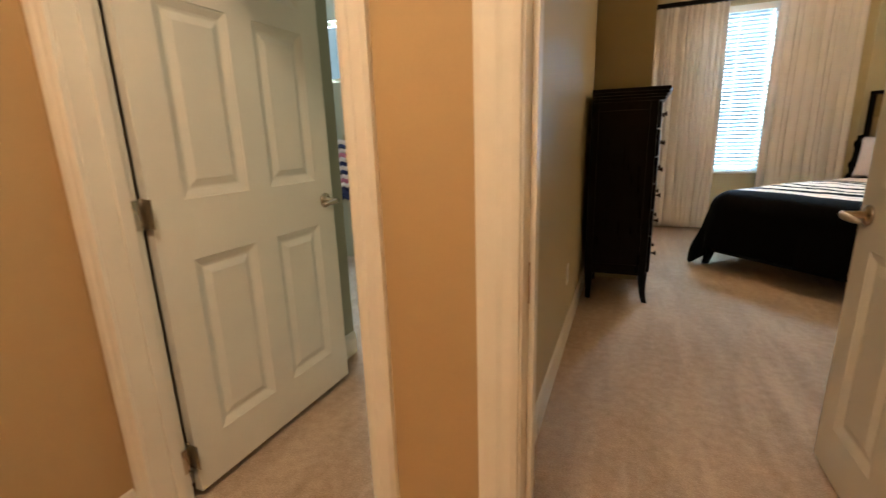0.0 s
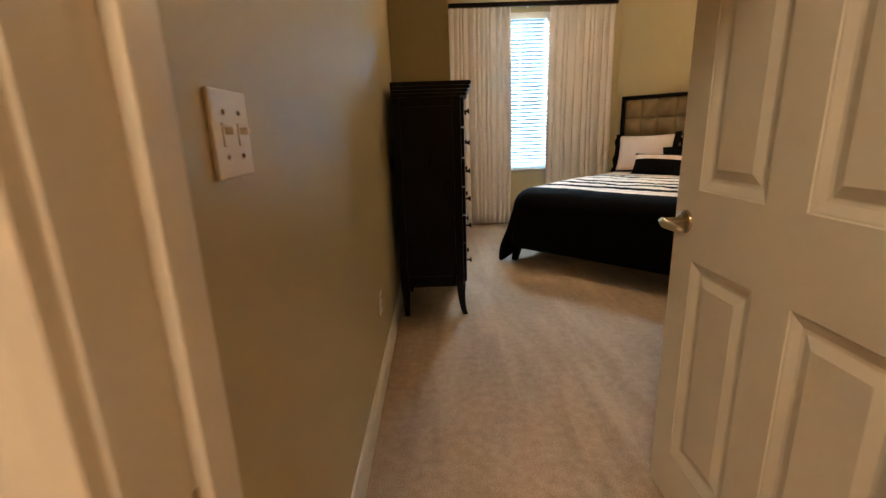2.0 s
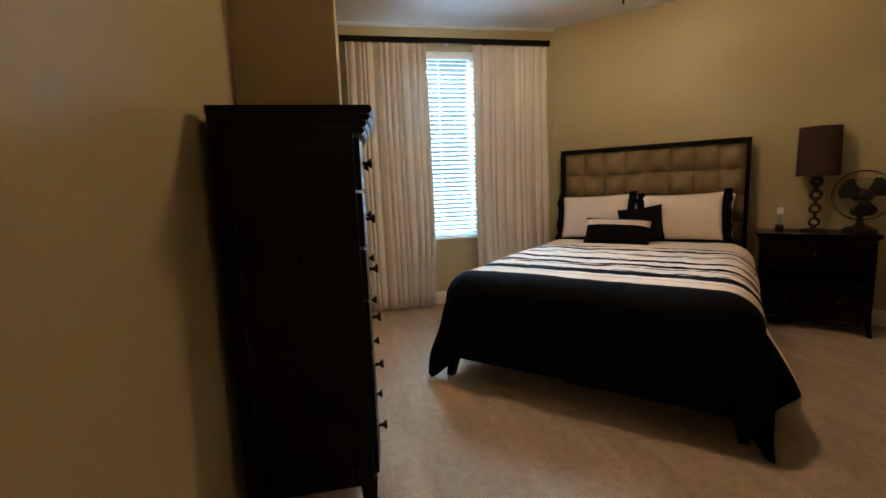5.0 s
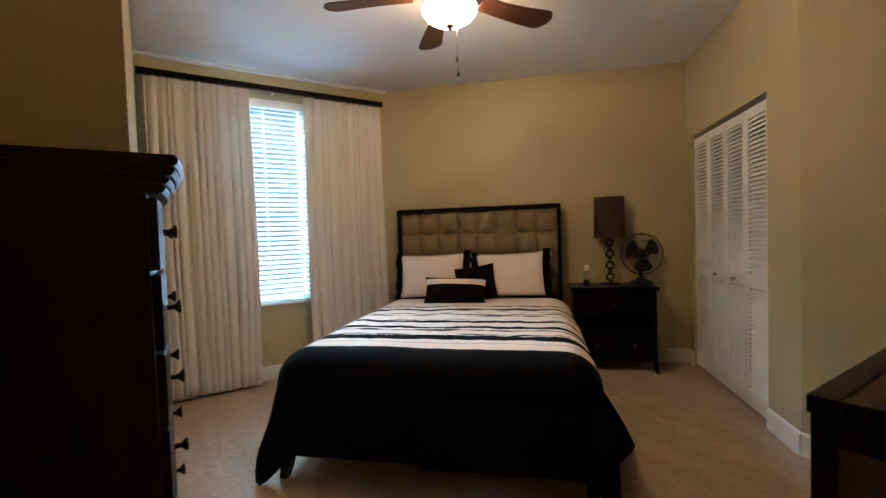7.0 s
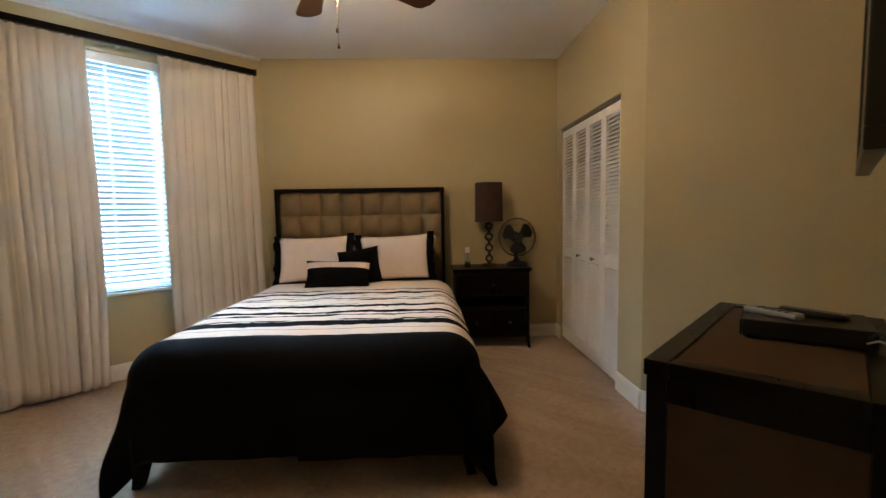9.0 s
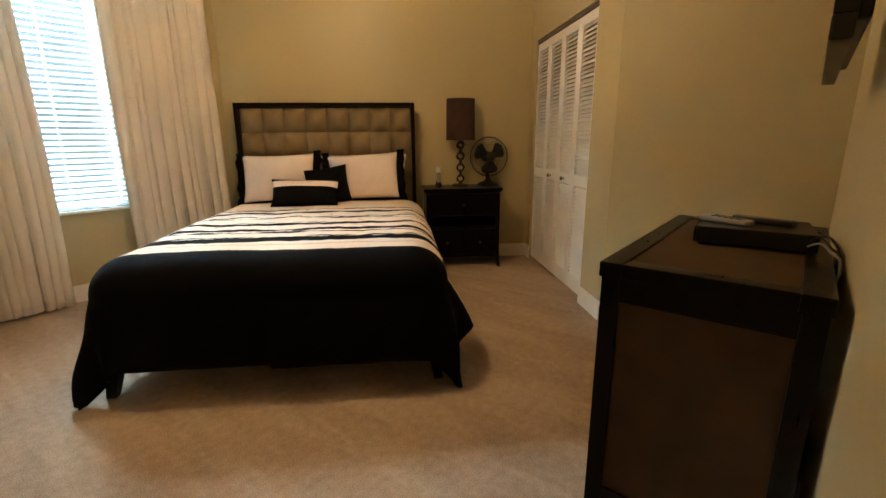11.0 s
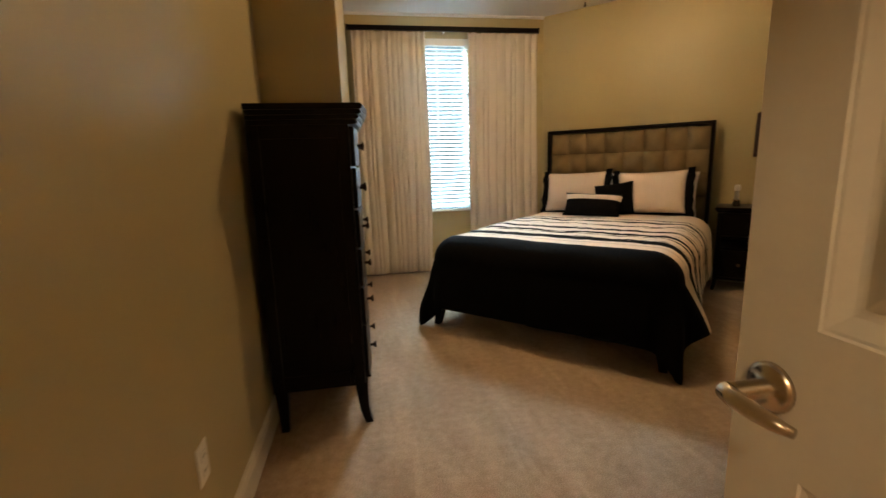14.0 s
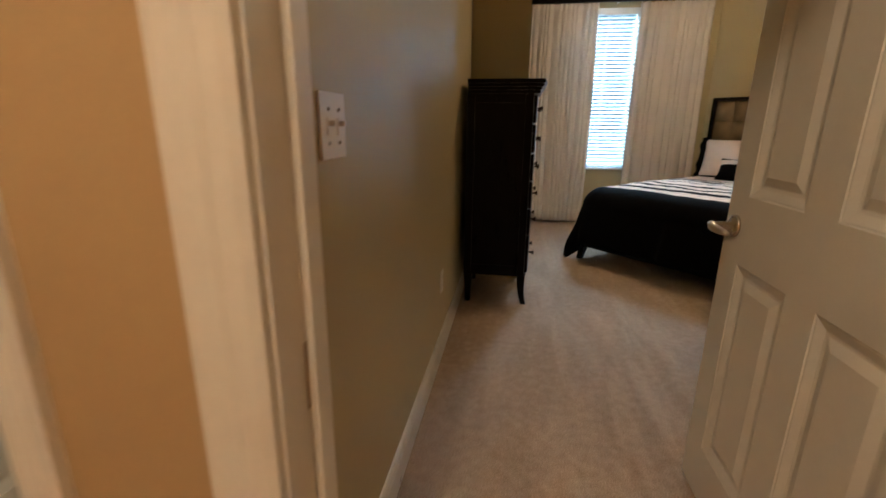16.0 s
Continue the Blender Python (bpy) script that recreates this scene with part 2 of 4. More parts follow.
def lathe(profile, seg=24, m=None):
    """A turned shape round z from (radius, height) pairs."""
    bm = bmesh.new()
    rings = []
    for r, z in profile:
        rings.append([bm.verts.new((r * math.cos(2 * math.pi * i / seg), r * math.sin(2 * math.pi * i / seg), z)) for i in range(seg)] if r > 1e-5 else [bm.verts.new((0, 0, z))])
    for a, b in zip(rings, rings[1:]):
        for i in range(seg):
            j = (i + 1) % seg
            if len(a) == 1 and len(b) > 1:
                bm.faces.new((a[0], b[i], b[j]))
            elif len(b) == 1 and len(a) > 1:
                bm.faces.new((a[i], a[j], b[0]))
            elif len(a) > 1:
                bm.faces.new((a[i], a[j], b[j], b[i]))
    if m:
        bm.transform(m)
    return bm


def tube(points, radius, seg=8, closed=False, bm=None):
    """A round bar along points; radius may be one number or one per point."""
    bm = bm or bmesh.new()
    pts = [Vector(p) for p in points]
    rad = radius if isinstance(radius, (list, tuple)) else [radius] * len(pts)
    rings = []
    for i, p in enumerate(pts):
        a = pts[i - 1] if i or closed else p
        b = pts[(i + 1) % len(pts)] if i + 1 < len(pts) or closed else p
        d = (b - a).normalized()
        up = Vector((0, 0, 1)) if abs(d.z) < 0.9 else Vector((1, 0, 0))
        x = d.cross(up).normalized()
        y = x.cross(d)
        rings.append([bm.verts.new(p + rad[i] * (math.cos(2 * math.pi * k / seg) * x + math.sin(2 * math.pi * k / seg) * y)) for k in range(seg)])
    pairs = list(zip(rings, rings[1:])) + ([(rings[-1], rings[0])] if closed else [])
    for a, b in pairs:
        for k in range(seg):
            bm.faces.new((a[k], a[(k + 1) % seg], b[(k + 1) % seg], b[k]))
    if not closed:
        bm.faces.new(rings[0])
        bm.faces.new(rings[-1])
    return bm


def ring(radius, tube_r, m, seg=28, small=6, bm=None):
    return tube([m @ Vector((radius * math.cos(2 * math.pi * i / seg), radius * math.sin(2 * math.pi * i / seg), 0)) for i in range(seg)], tube_r, small, True, bm)


H = 2.78


def wall(name, p0, p1, thick, label, material, openings=(), ext0=0.0, ext1=0.0, top=H):
    """A wall whose room face runs from p0 to p1, its thickness on the right-hand side of that way; openings: (from, to, bottom, top) along it."""
    d = Vector(p1) - Vector(p0)
    length = d.length
    m = pose(p0[0], p0[1], 0, 0, 0, math.degrees(math.atan2(d.y, d.x)))
    xs = sorted({-ext0, length + ext1, *[o[0] for o in openings], *[o[1] for o in openings]})
    zs = sorted({0.0, top, *[o[2] for o in openings], *[o[3] for o in openings]})

    def solid(i, k):
        if not (0 <= i < len(xs) - 1 and 0 <= k < len(zs) - 1):
            return False
        x, z = (xs[i] + xs[i + 1]) / 2, (zs[k] + zs[k + 1]) / 2
        return not any(a < x < b and c < z < e for a, b, c, e in openings)
    bm = bmesh.new()
    vert = {}

    def v(i, k, y):
        if (i, k, y) not in vert:
            vert[i, k, y] = bm.verts.new((xs[i], y, zs[k]))
        return vert[i, k, y]
    for i in range(len(xs) - 1):
        for k in range(len(zs) - 1):
            if not solid(i, k):
                continue
            for y in (0, -thick):
                bm.faces.new((v(i, k, y), v(i + 1, k, y), v(i + 1, k + 1, y), v(i, k + 1, y)))
            for (di, dk), (a, b) in (((-1, 0), ((i, k), (i, k + 1))), ((1, 0), ((i + 1, k), (i + 1, k + 1))), ((0, -1), ((i, k), (i + 1, k))), ((0, 1), ((i, k + 1), (i + 1, k + 1)))):
                if not solid(i + di, k + dk):
                    bm.faces.new((v(*a, 0), v(*b, 0), v(*b, -thick), v(*a, -thick)))
    ob = part(name, bm, material)
    ob.matrix_world = m
    return tagged(ob, label, "wall", kind="structure")


def sweep_profile(profile, p0, p1, m=None):
    """A moulding: a closed profile of (out, up) carried from p0 to p1, its out side on the left-hand side of that way."""
    bm = bmesh.new()
    a, b = Vector((*p0, 0)), Vector((*p1, 0))
    d = (b - a).normalized()
    out = Vector((-d.y, d.x, 0))
    r0 = [bm.verts.new(a + out * o + Vector((0, 0, u))) for o, u in profile]
    r1 = [bm.verts.new(b + out * o + Vector((0, 0, u))) for o, u in profile]
    k = len(profile)
    for i in range(k):
        bm.faces.new((r0[i], r0[(i + 1) % k], r1[(i + 1) % k], r1[i]))
    bm.faces.new(r0)
    bm.faces.new(r1)
    return bm


BASE = ((0, 0), (0.015, 0), (0.015, 0.095), (0.012, 0.105), (0.012, 0.112), (0.006, 0.126), (0, 0.13))


def baseboard(p0, p1):
    return tagged(part("baseboard", sweep_profile(BASE, p0, p1), WHITE), "white painted moulded baseboard", "baseboard", kind="structure")


# ---- structure ----
S = 11.52
HF, BF = 1.915, 2.018
bm = bmesh.new()
add_box(bm, -2.6, 8, -0.6, 7.7, -0.1, 0)
tagged(part("floor", bm, CARPET), "beige cut-pile carpet with vacuum marks", "floor", kind="structure")
bm = bmesh.new()
add_box(bm, -2.6, 8, -0.6, 7.7, H, H + 0.1)
tagged(part("ceiling", bm, CEIL), "matt white painted ceiling", "ceiling", kind="structure")
PAINT = "khaki satin painted plaster wall"
CORNER = ((S + 0.51) / 2, (S - 0.51) / 2)
wall("wall_west", (1.39, 5.06), (1.39, BF), 0.12, PAINT, WALL)
wall("wall_pier", (1.80, 7.55), (1.80, 5.06), 0.53, PAINT, WALL)
WX = S - 7.55
wall("wall_window", (WX, 7.55), (1.80, 7.55), 0.16, PAINT, WALL, [(WX - 3.135, WX - 2.30, 0.70, 2.54)], ext0=0.3)
wall("wall_headboard", CORNER, (WX, 7.55), 0.12, PAINT, WALL, ext0=0.2)
wall("wall_closet", (4.76, 4.25), CORNER, 0.12, PAINT, WALL, [(0.345, 1.645, 0, 2.075)])
wall("wall_tv_end", (4.76, 3.17), (4.76, 4.25), 0.10, PAINT, WALL)
wall("wall_tv", (2.65, 3.17), (4.76, 3.17), 0.10, PAINT, WALL, ext1=0.1)
wall("wall_door_side", (2.55, BF), (2.55, 3.17), 0.10, PAINT, WALL)
HALL = "tan painted hall wall"
LJ, RJ = 1.517, 2.375
wall("wall_hall", (3.4, HF), (-1.6, HF), BF - HF, "tan painted hall wall with two doorways", HALLW, [(3.4 - RJ, 3.4 - LJ, 0, 2.06), (3.4 - 1.192, 3.4 - 0.385, 0, 2.06)])
wall("wall_hall_back", (-1.6, 0.2), (3.4, 0.2), 0.1, HALL, HALLW)
wall("wall_hall_east", (3.4, 0.2), (3.4, HF), 0.1, HALL, HALLW)
wall("wall_hall_west", (0.27, HF), (0.27, 0.2), 0.1, HALL, HALLW)
D7 = 0.7071
# closet depth is unseen; these walls are added to keep daylight out
wall("wall_closet_back", (4.76 + 0.7 * D7 - 0.1, 4.25 - 0.7 * D7 - 0.1), (4.76 + (1.85 + 0.7) * D7, 4.25 + (1.85 - 0.7) * D7), 0.05, "unseen closet wall added to block daylight", WALL)
wall("wall_closet_side_1", (CORNER[0] + 0.7 * D7, CORNER[1] - 0.7 * D7), (CORNER[0] + 0.12 * D7, CORNER[1] - 0.12 * D7), 0.05, "unseen closet wall added to block daylight", WALL)
wall("wall_closet_side_2", (4.87, 4.14), (4.76 + 0.7 * D7, 4.25 - 0.7 * D7), 0.05, "unseen closet wall added to block daylight", WALL)
wall("wall_guest_stub", (0.27, 3.19), (0.27, BF), 0.10, "sage painted wall", GUESTW)
wall("wall_guest_far", (1.27, 5.06), (-2.3, 5.06), 0.12, "sage painted wall", GUESTW, [(2.12, 2.77, 1.75, 2.3)])
wall("wall_guest_west", (-2.3, 5.06), (-2.3, BF), 0.1, "sage painted wall", GUESTW)

for a, b in (((1.39, 4.99), (1.39, BF + 0.02)), ((1.80, 7.55), (1.80, 5.06)), ((WX, 7.55), (1.80, 7.55)), (CORNER, (WX, 7.55)),
             ((4.76, 4.25), (4.76 + 0.345 * 0.7071, 4.25 + 0.345 * 0.7071)), ((CORNER[0] - 0.13 * 0.7071, CORNER[1] - 0.13 * 0.7071), CORNER),
             ((4.76, 3.17), (4.76, 4.25)), ((2.57, 3.17), (4.76, 3.17)), ((0.27, HF), (0.27, 0.2)), ((1.440, HF), (1.253, HF)), ((0.27, 3.19), (0.27, BF))):
    baseboard(a, b)
tagged(part("trim", sweep_profile(((0, H - 0.028), (0.022, H - 0.02), (0.026, H - 0.001), (0, H - 0.001)), (WX, 7.55), (1.80, 7.55)), CEIL), "thin white ceiling trim over the window", "trim", kind="structure")

CASING = ((0, 0), (0.012, 0.0), (0.016, 0.012), (0.016, 0.028), (0.020, 0.038), (0.020, 0.062), (0.014, 0.075), (0, 0.075))


def casing_post(x_in, side, y, facing, z1, wide=1.0):
    """A moulded door casing post from its inner edge x_in outwards, side -1 or 1."""
    bm = bmesh.new()
    r0 = [bm.verts.new((x_in + side * u * wide, y + facing * o, 0)) for o, u in CASING]
    r1 = [bm.verts.new((x_in + side * u * wide, y + facing * o, z1 + u)) for o, u in CASING]
    k = len(CASING)
    for i in range(k):
        bm.faces.new((r0[i], r0[(i + 1) % k], r1[(i + 1) % k], r1[i]))
    bm.faces.new(r0)
    bm.faces.new(r1)
    return bm


def casing_head(x0, x1, y, facing, z):
    bm = bmesh.new()
    r0 = [bm.verts.new((x0 - u, y + facing * o, z + u)) for o, u in CASING]
    r1 = [bm.verts.new((x1 + u, y + facing * o, z + u)) for o, u in CASING]
    k = len(CASING)
    for i in range(k):
        bm.faces.new((r0[i], r0[(i + 1) % k], r1[(i + 1) % k], r1[i]))
    bm.faces.new(r0)
    bm.faces.new(r1)
    return bm


def door_frame(name, x0, x1, label, wide=1.0):
    """Jambs with stops, and casings on both sides of the hall wall."""
    ob = tagged(new(name), label, "door frame", kind="structure")
    t = 0.004
    for x, s in ((x0, 1), (x1, -1)):
        part("jamb", box(min(x, x + s * t), max(x, x + s * t), HF, BF, 0, 2.056, 0), WHITE, ob)
        part("stop", box(min(x + s * t, x + s * 0.015), max(x + s * t, x + s * 0.015), HF + 0.055, HF + 0.09, 0, 2.045, 0.002), WHITE, ob)
        part("casing", casing_post(x, -s, HF, -1, 2.06, wide if s < 0 else 1.0), WHITE, ob)
        part("casing", casing_post(x, -s, BF, 1, 2.06), WHITE, ob)
    part("head_jamb", box(x0, x1, HF, BF, 2.056, 2.06, 0), WHITE, ob)
    part("head_casing", casing_head(x0, x1, HF, -1, 2.06), WHITE, ob)
    part("head_casing", casing_head(x0, x1, BF, 1, 2.06), WHITE, ob)
    return ob


fr = door_frame("door_frame_1", LJ, RJ, "white painted bedroom door frame with moulded casing")
part("strike_plate", box(LJ + 0.004, LJ + 0.0065, BF - 0.052, BF - 0.016, 0.885, 0.965, 0.0008), NICKEL, fr, "satin nickel strike plate")
door_frame("door_frame_2", 0.385, 1.192, "white painted guest room door frame with moulded casing", 0.80)


def panel_door(name, m, width, cols, label, handle_out=1):
    """A six-panel moulded door; local x runs from the hinge edge to the free edge, y through its thickness, its near face at y = 0."""
    d = tagged(new(name), label, "door", kind="structure")
    d.matrix_world = m
    th, z0, z1 = 0.035, 0.012, 2.04
    rows = ((0.185, 0.812), (1.008, 1.60), (1.69, 1.93))
    part("door_leaf", box(0, width, -th + 0.0125, -0.0125, z0, z1, 0), WHITE, d)
    # stiles, rails and mullion stand proud on both faces; the panels lie in the openings between them
    xs = [0, cols[0][0], cols[0][1], cols[1][0], cols[1][1], width]
    for face in (0, 1):
        y0, y1 = (-0.0125, 0.0) if not face else (-th, -th + 0.0125)
        bm = bmesh.new()
        for a, b in ((xs[0], xs[1]), (xs[2], xs[3]), (xs[4], xs[5])):
            add_box(bm, a, b, y0, y1, z0, z1)
        zc = [z0, *[z for r in rows for z in r], z1]
        for a, b in ((xs[1], xs[2]), (xs[3], xs[4])):
            for c, e in zip(zc[0::2], zc[1::2]):
                add_box(bm, a, b, y0, y1, c, e)
        part("stiles_and_rails", bm, WHITE, d)
    for a, b in cols:
        for c, e in rows:
            for face in (0, 1):
                yb, yt = (-0.0120, 0.0) if not face else (-th + 0.0120, -th)
                bm = bmesh.new()
                prev = None
                for inset, lift in ((0.0, 1.0), (0.003, 0.80), (0.007, 0.74), (0.026, 0.10), (0.032, 0.02), (0.036, 0.02), (0.060, 0.66)):
                    y = yb + (yt - yb) * lift
                    cur = [bm.verts.new((x, y, z)) for x, z in ((a + inset, c + inset), (b - inset, c + inset), (b - inset, e - inset), (a + inset, e - inset))]
                    if prev:
                        for i in range(4):
                            bm.faces.new((prev[i], prev[(i + 1) % 4], cur[(i + 1) % 4], cur[i]))
                    prev = cur
                bm.faces.new(prev)
                part("panel", bm, WHITE, d)
    lever(d, width - 0.056, 0.915, 0.0, 1)
    lever(d, width - 0.056, 0.915, -th, -1)
    return d


def lever(d, x, z, y, s):
    turn = pose(x, y, z, -90 * s, 0, 0)
    rose = part("door_handle", lathe(((0, 0), (0.033, 0), (0.033, 0.006), (0.026, 0.011), (0.013, 0.014), (0.012, 0.060), (0, 0.062)), 28, turn), NICKEL, d, "satin nickel lever handle", True)
    pts = [(x + 0.006, y + s * 0.062, z), (x - 0.008, y + s * 0.066, z - 0.001), (x - 0.034, y + s * 0.066, z - 0.003), (x - 0.060, y + s * 0.061, z - 0.006), (x - 0.080, y + s * 0.052, z - 0.009)]
    part("lever", tube(pts, [0.013, 0.0125, 0.0110, 0.0095, 0.006], 12), NICKEL, rose, "", True)


# local x of the bedroom door runs towards +y, its near face looks to -x
panel_door("door_1", Matrix(((0, -1, 0, 2.383), (1, 0, 0, 2.165), (0, 0, 1, 0), (0, 0, 0, 1))), 0.851, ((0.143, 0.391), (0.500, 0.747)), "white six-panel bedroom door standing open")
d2 = panel_door("door_2", pose(0.353, 2.062, 0.018, 0, 0, 90 - 1.6), 0.85, ((0.112, 0.372), (0.478, 0.738)), "white six-panel guest room door standing open")
for z in (0.18, 1.0, 1.83):
    hg = tagged(part("door_hinge", lathe(((0, -0.048), (0.006, -0.046), (0.0065, 0), (0.006, 0.046), (0, 0.048)), 12), NICKEL, None, "", True), "satin nickel butt hinge on the guest room door", "hinge", "door hinges")
    hg.matrix_world = pose(0.372, 2.050, z)
    part("leaf_plate", box(0.004, 0.046, -0.004, -0.001, -0.044, 0.044, 0.001), NICKEL, hg)
    part("jamb_plate", box(0.0175, 0.0200, -0.066, -0.020, -0.044, 0.044, 0.001), NICKEL, hg)

# ---- window, blind and curtains ----
WIN0, WIN1, SILL, HEAD = 2.30, 3.135, 0.70, 2.54
win = tagged(new("window_1"), "white framed sash window behind a blind", "window", kind="structure")
fy0, fy1 = 7.64, 7.69
for a, b, c, e in ((WIN0, WIN0 + 0.05, SILL, HEAD), (WIN1 - 0.05, WIN1, SILL, HEAD), (WIN0 + 0.05, WIN1 - 0.05, SILL, SILL + 0.05), (WIN0 + 0.05, WIN1 - 0.05, HEAD - 0.05, HEAD)):
    part("window_frame", box(a, b, fy0, fy1, c, e, 0.003), WHITE, win)
for c, e in ((SILL + 0.05, HEAD - 0.05),):
    pane = part("pane", box(WIN0 + 0.05, WIN1 - 0.05, 7.662, 7.667, c, e, 0), GLASS, win)
    pane.visible_shadow = False
part("window_sill", box(WIN0 - 0.04, WIN1 + 0.03, 7.515, 7.64, SILL - 0.022, SILL, 0.005), WHITE, win, "white painted window sill")
bm = bmesh.new()
add_box(bm, 0.2, 6.0, 9.8, 9.85, -0.5, 4.5)
tagged(part("backdrop", bm, OUTSIDE), "blown-out daylight with faint foliage", "backdrop", kind="structure")
bm = bmesh.new()
add_box(bm, -2.6, 0.1, 6.2, 6.25, 0, 3.5)
tagged(part("backdrop_guest", bm, OUTSIDE), "blown-out daylight", "backdrop", kind="structure")

blind = thing("window_blind", pose((WIN0 + WIN1) / 2, 7.60, SILL), "white faux-wood venetian blind, lowered with open slats", "blind")
bw = (WIN1 - WIN0) / 2 - 0.006
part("headrail", box(-bw, bw, -0.03, 0.03, 1.782, 1.836, 0.003), SLATM, blind)
part("valance", box(-bw - 0.002, bw + 0.002, -0.046, -0.033, 1.768, 1.838, 0.004), WHITE, blind)
part("bottom_rail", box(-bw, bw, -0.026, 0.026, 0.004, 0.024, 0.004), SLATM, blind)
slat_bm = bmesh.new()
tilt = radians(24)
rows_ = []
for i in range(5):
    w = -0.025 + 0.0125 * i
    crown = 0.003 * (1 - (w / 0.025) ** 2)
    y, z = w * math.cos(tilt) - crown * math.sin(tilt), w * math.sin(tilt) + crown * math.cos(tilt)
    rows_.append([slat_bm.verts.new((sx * bw, y, z + dz)) for sx in (-1, 1) for dz in (0, -0.0026)])
for a, b in zip(rows_, rows_[1:]):
    for k, j in ((0, 2), (2, 3), (3, 1), (1, 0)):
        slat_bm.faces.new((a[k], a[j], b[j], b[k]))
slat_bm.faces.new([rows_[0][k] for k in (0, 1, 3, 2)])
slat_bm.faces.new([rows_[-1][k] for k in (0, 2, 3, 1)])
first = part("slat", slat_bm, SLATM, blind)
first.location = (0, 0, 0.05)
for i in range(1, 39):
    o = first.copy()
    scene.collection.objects.link(o)
    o.parent = blind
    o.location = (0, 0, 0.05 + 0.0445 * i)
for x in (-0.27, 0.04, 0.33):
    for y in (-0.026, 0.026):
        part("ladder_cord", tube([(x, y, 0.02), (x, y, 1.782)], 0.0022, 6), CORD, blind)

rod = thing("curtain_rod", pose(0, 7.40, 0), "dark-stained wooden curtain rod over the window", "curtain rod")
part("pole", box(1.825, 3.835, -0.028, 0.012, 2.565, 2.612, 0.006), DARK, rod)
for x in (1.86, 2.83, 3.80):
    part("bracket", box(x - 0.008, x + 0.008, 0.012, 0.15, 2.580, 2.600, 0.003), DARK if x != 2.83 else WHITE, rod)
for x in (1.818, 3.842):
    part("end_cap", box(x - 0.008, x + 0.008, -0.032, 0.016, 2.561, 2.616, 0.004), DARK, rod)


def curtain(x0, x1, y, folds, seed, inner, label):
    """A pleated drop from the rod to just over the carpet; inner is the side whose edge drifts open."""
    rnd = random.Random(seed)
    nx, nz = folds * 16, 26
    ph = [rnd.uniform(-0.5, 0.5) for _ in range(folds + 2)]
    am = [rnd.uniform(0.35, 1.35) for _ in range(folds + 2)]
    bm = bmesh.new()
    grid = []
    for k in range(nz + 1):
        v = k / nz
        z = 2.562 - v * 2.535
        row = []
        for i in range(nx + 1):
            u = i / nx
            f = max(0.0, min(folds, (u + 0.030 * math.sin(5.3 * u * math.pi + seed) * math.sin(math.pi * u) + 0.018 * math.sin(9.0 * math.pi * u) * math.sin(math.pi * u)) * folds))
            j = int(min(f, folds - 1e-6))
            a = am[j] * (1 - (f - j)) + am[j + 1] * (f - j)
            p = ph[j] * (1 - (f - j)) + ph[j + 1] * (f - j)
            wave = math.sin(2 * math.pi * (f + 0.25 * p * (0.4 + v)))
            sharp = -0.8 * abs(wave) ** 0.6 if wave < 0 else 1.7 * wave ** 4
            depth = (0.012 + 0.014 * v) * a
            x = x0 + (x1 - x0) * u + 0.010 * math.cos(2 * math.pi * f) * v + 0.012 * math.sin(3 * u + 4 * v + seed) * v
            edge = u if inner > 0 else 1 - u
            x += inner * 0.03 * max(0.0, edge - 0.6) * math.sin(math.pi * min(1, v * 1.1))
            row.append(bm.verts.new((x, y + depth * sharp - 0.01 * v + 0.004 * math.sin(9 * v + 5 * f), z + (0.006 * math.cos(2 * math.pi * f) if k in (0, nz) else 0))))
        grid.append(row)
    for a, b in zip(grid, grid[1:]):
        for i in range(nx):
            bm.faces.new((a[i], a[i + 1], b[i + 1], b[i]))
    ob = tagged(part("curtain", bm, CLOTH, None, "", True), label, "curtain", "curtains at the window")
    so = ob.modifiers.new("thickness", "SOLIDIFY")
    so.thickness = 0.003
    return ob


curtain(1.855, 2.605, 7.41, 12, 3, 1, "cream linen curtain hanging in pleats to the carpet, beside the pier")
curtain(3.065, 3.835, 7.41, 10, 8, -1, "cream linen curtain hanging in pleats beside the bed")

# ---- louvred closet ----
CW = pose(4.76, 4.25, 0, 0, 0, 45)
tr_ = thing("closet_track", CW, "dark steel bifold track over the closet doors", "track")
part("rail", box(0.347, 1.643, -0.055, -0.012, 2.045, 2.073, 0.002), TRACK, tr_)
leafw = (1.645 - 0.345 - 0.010) / 4


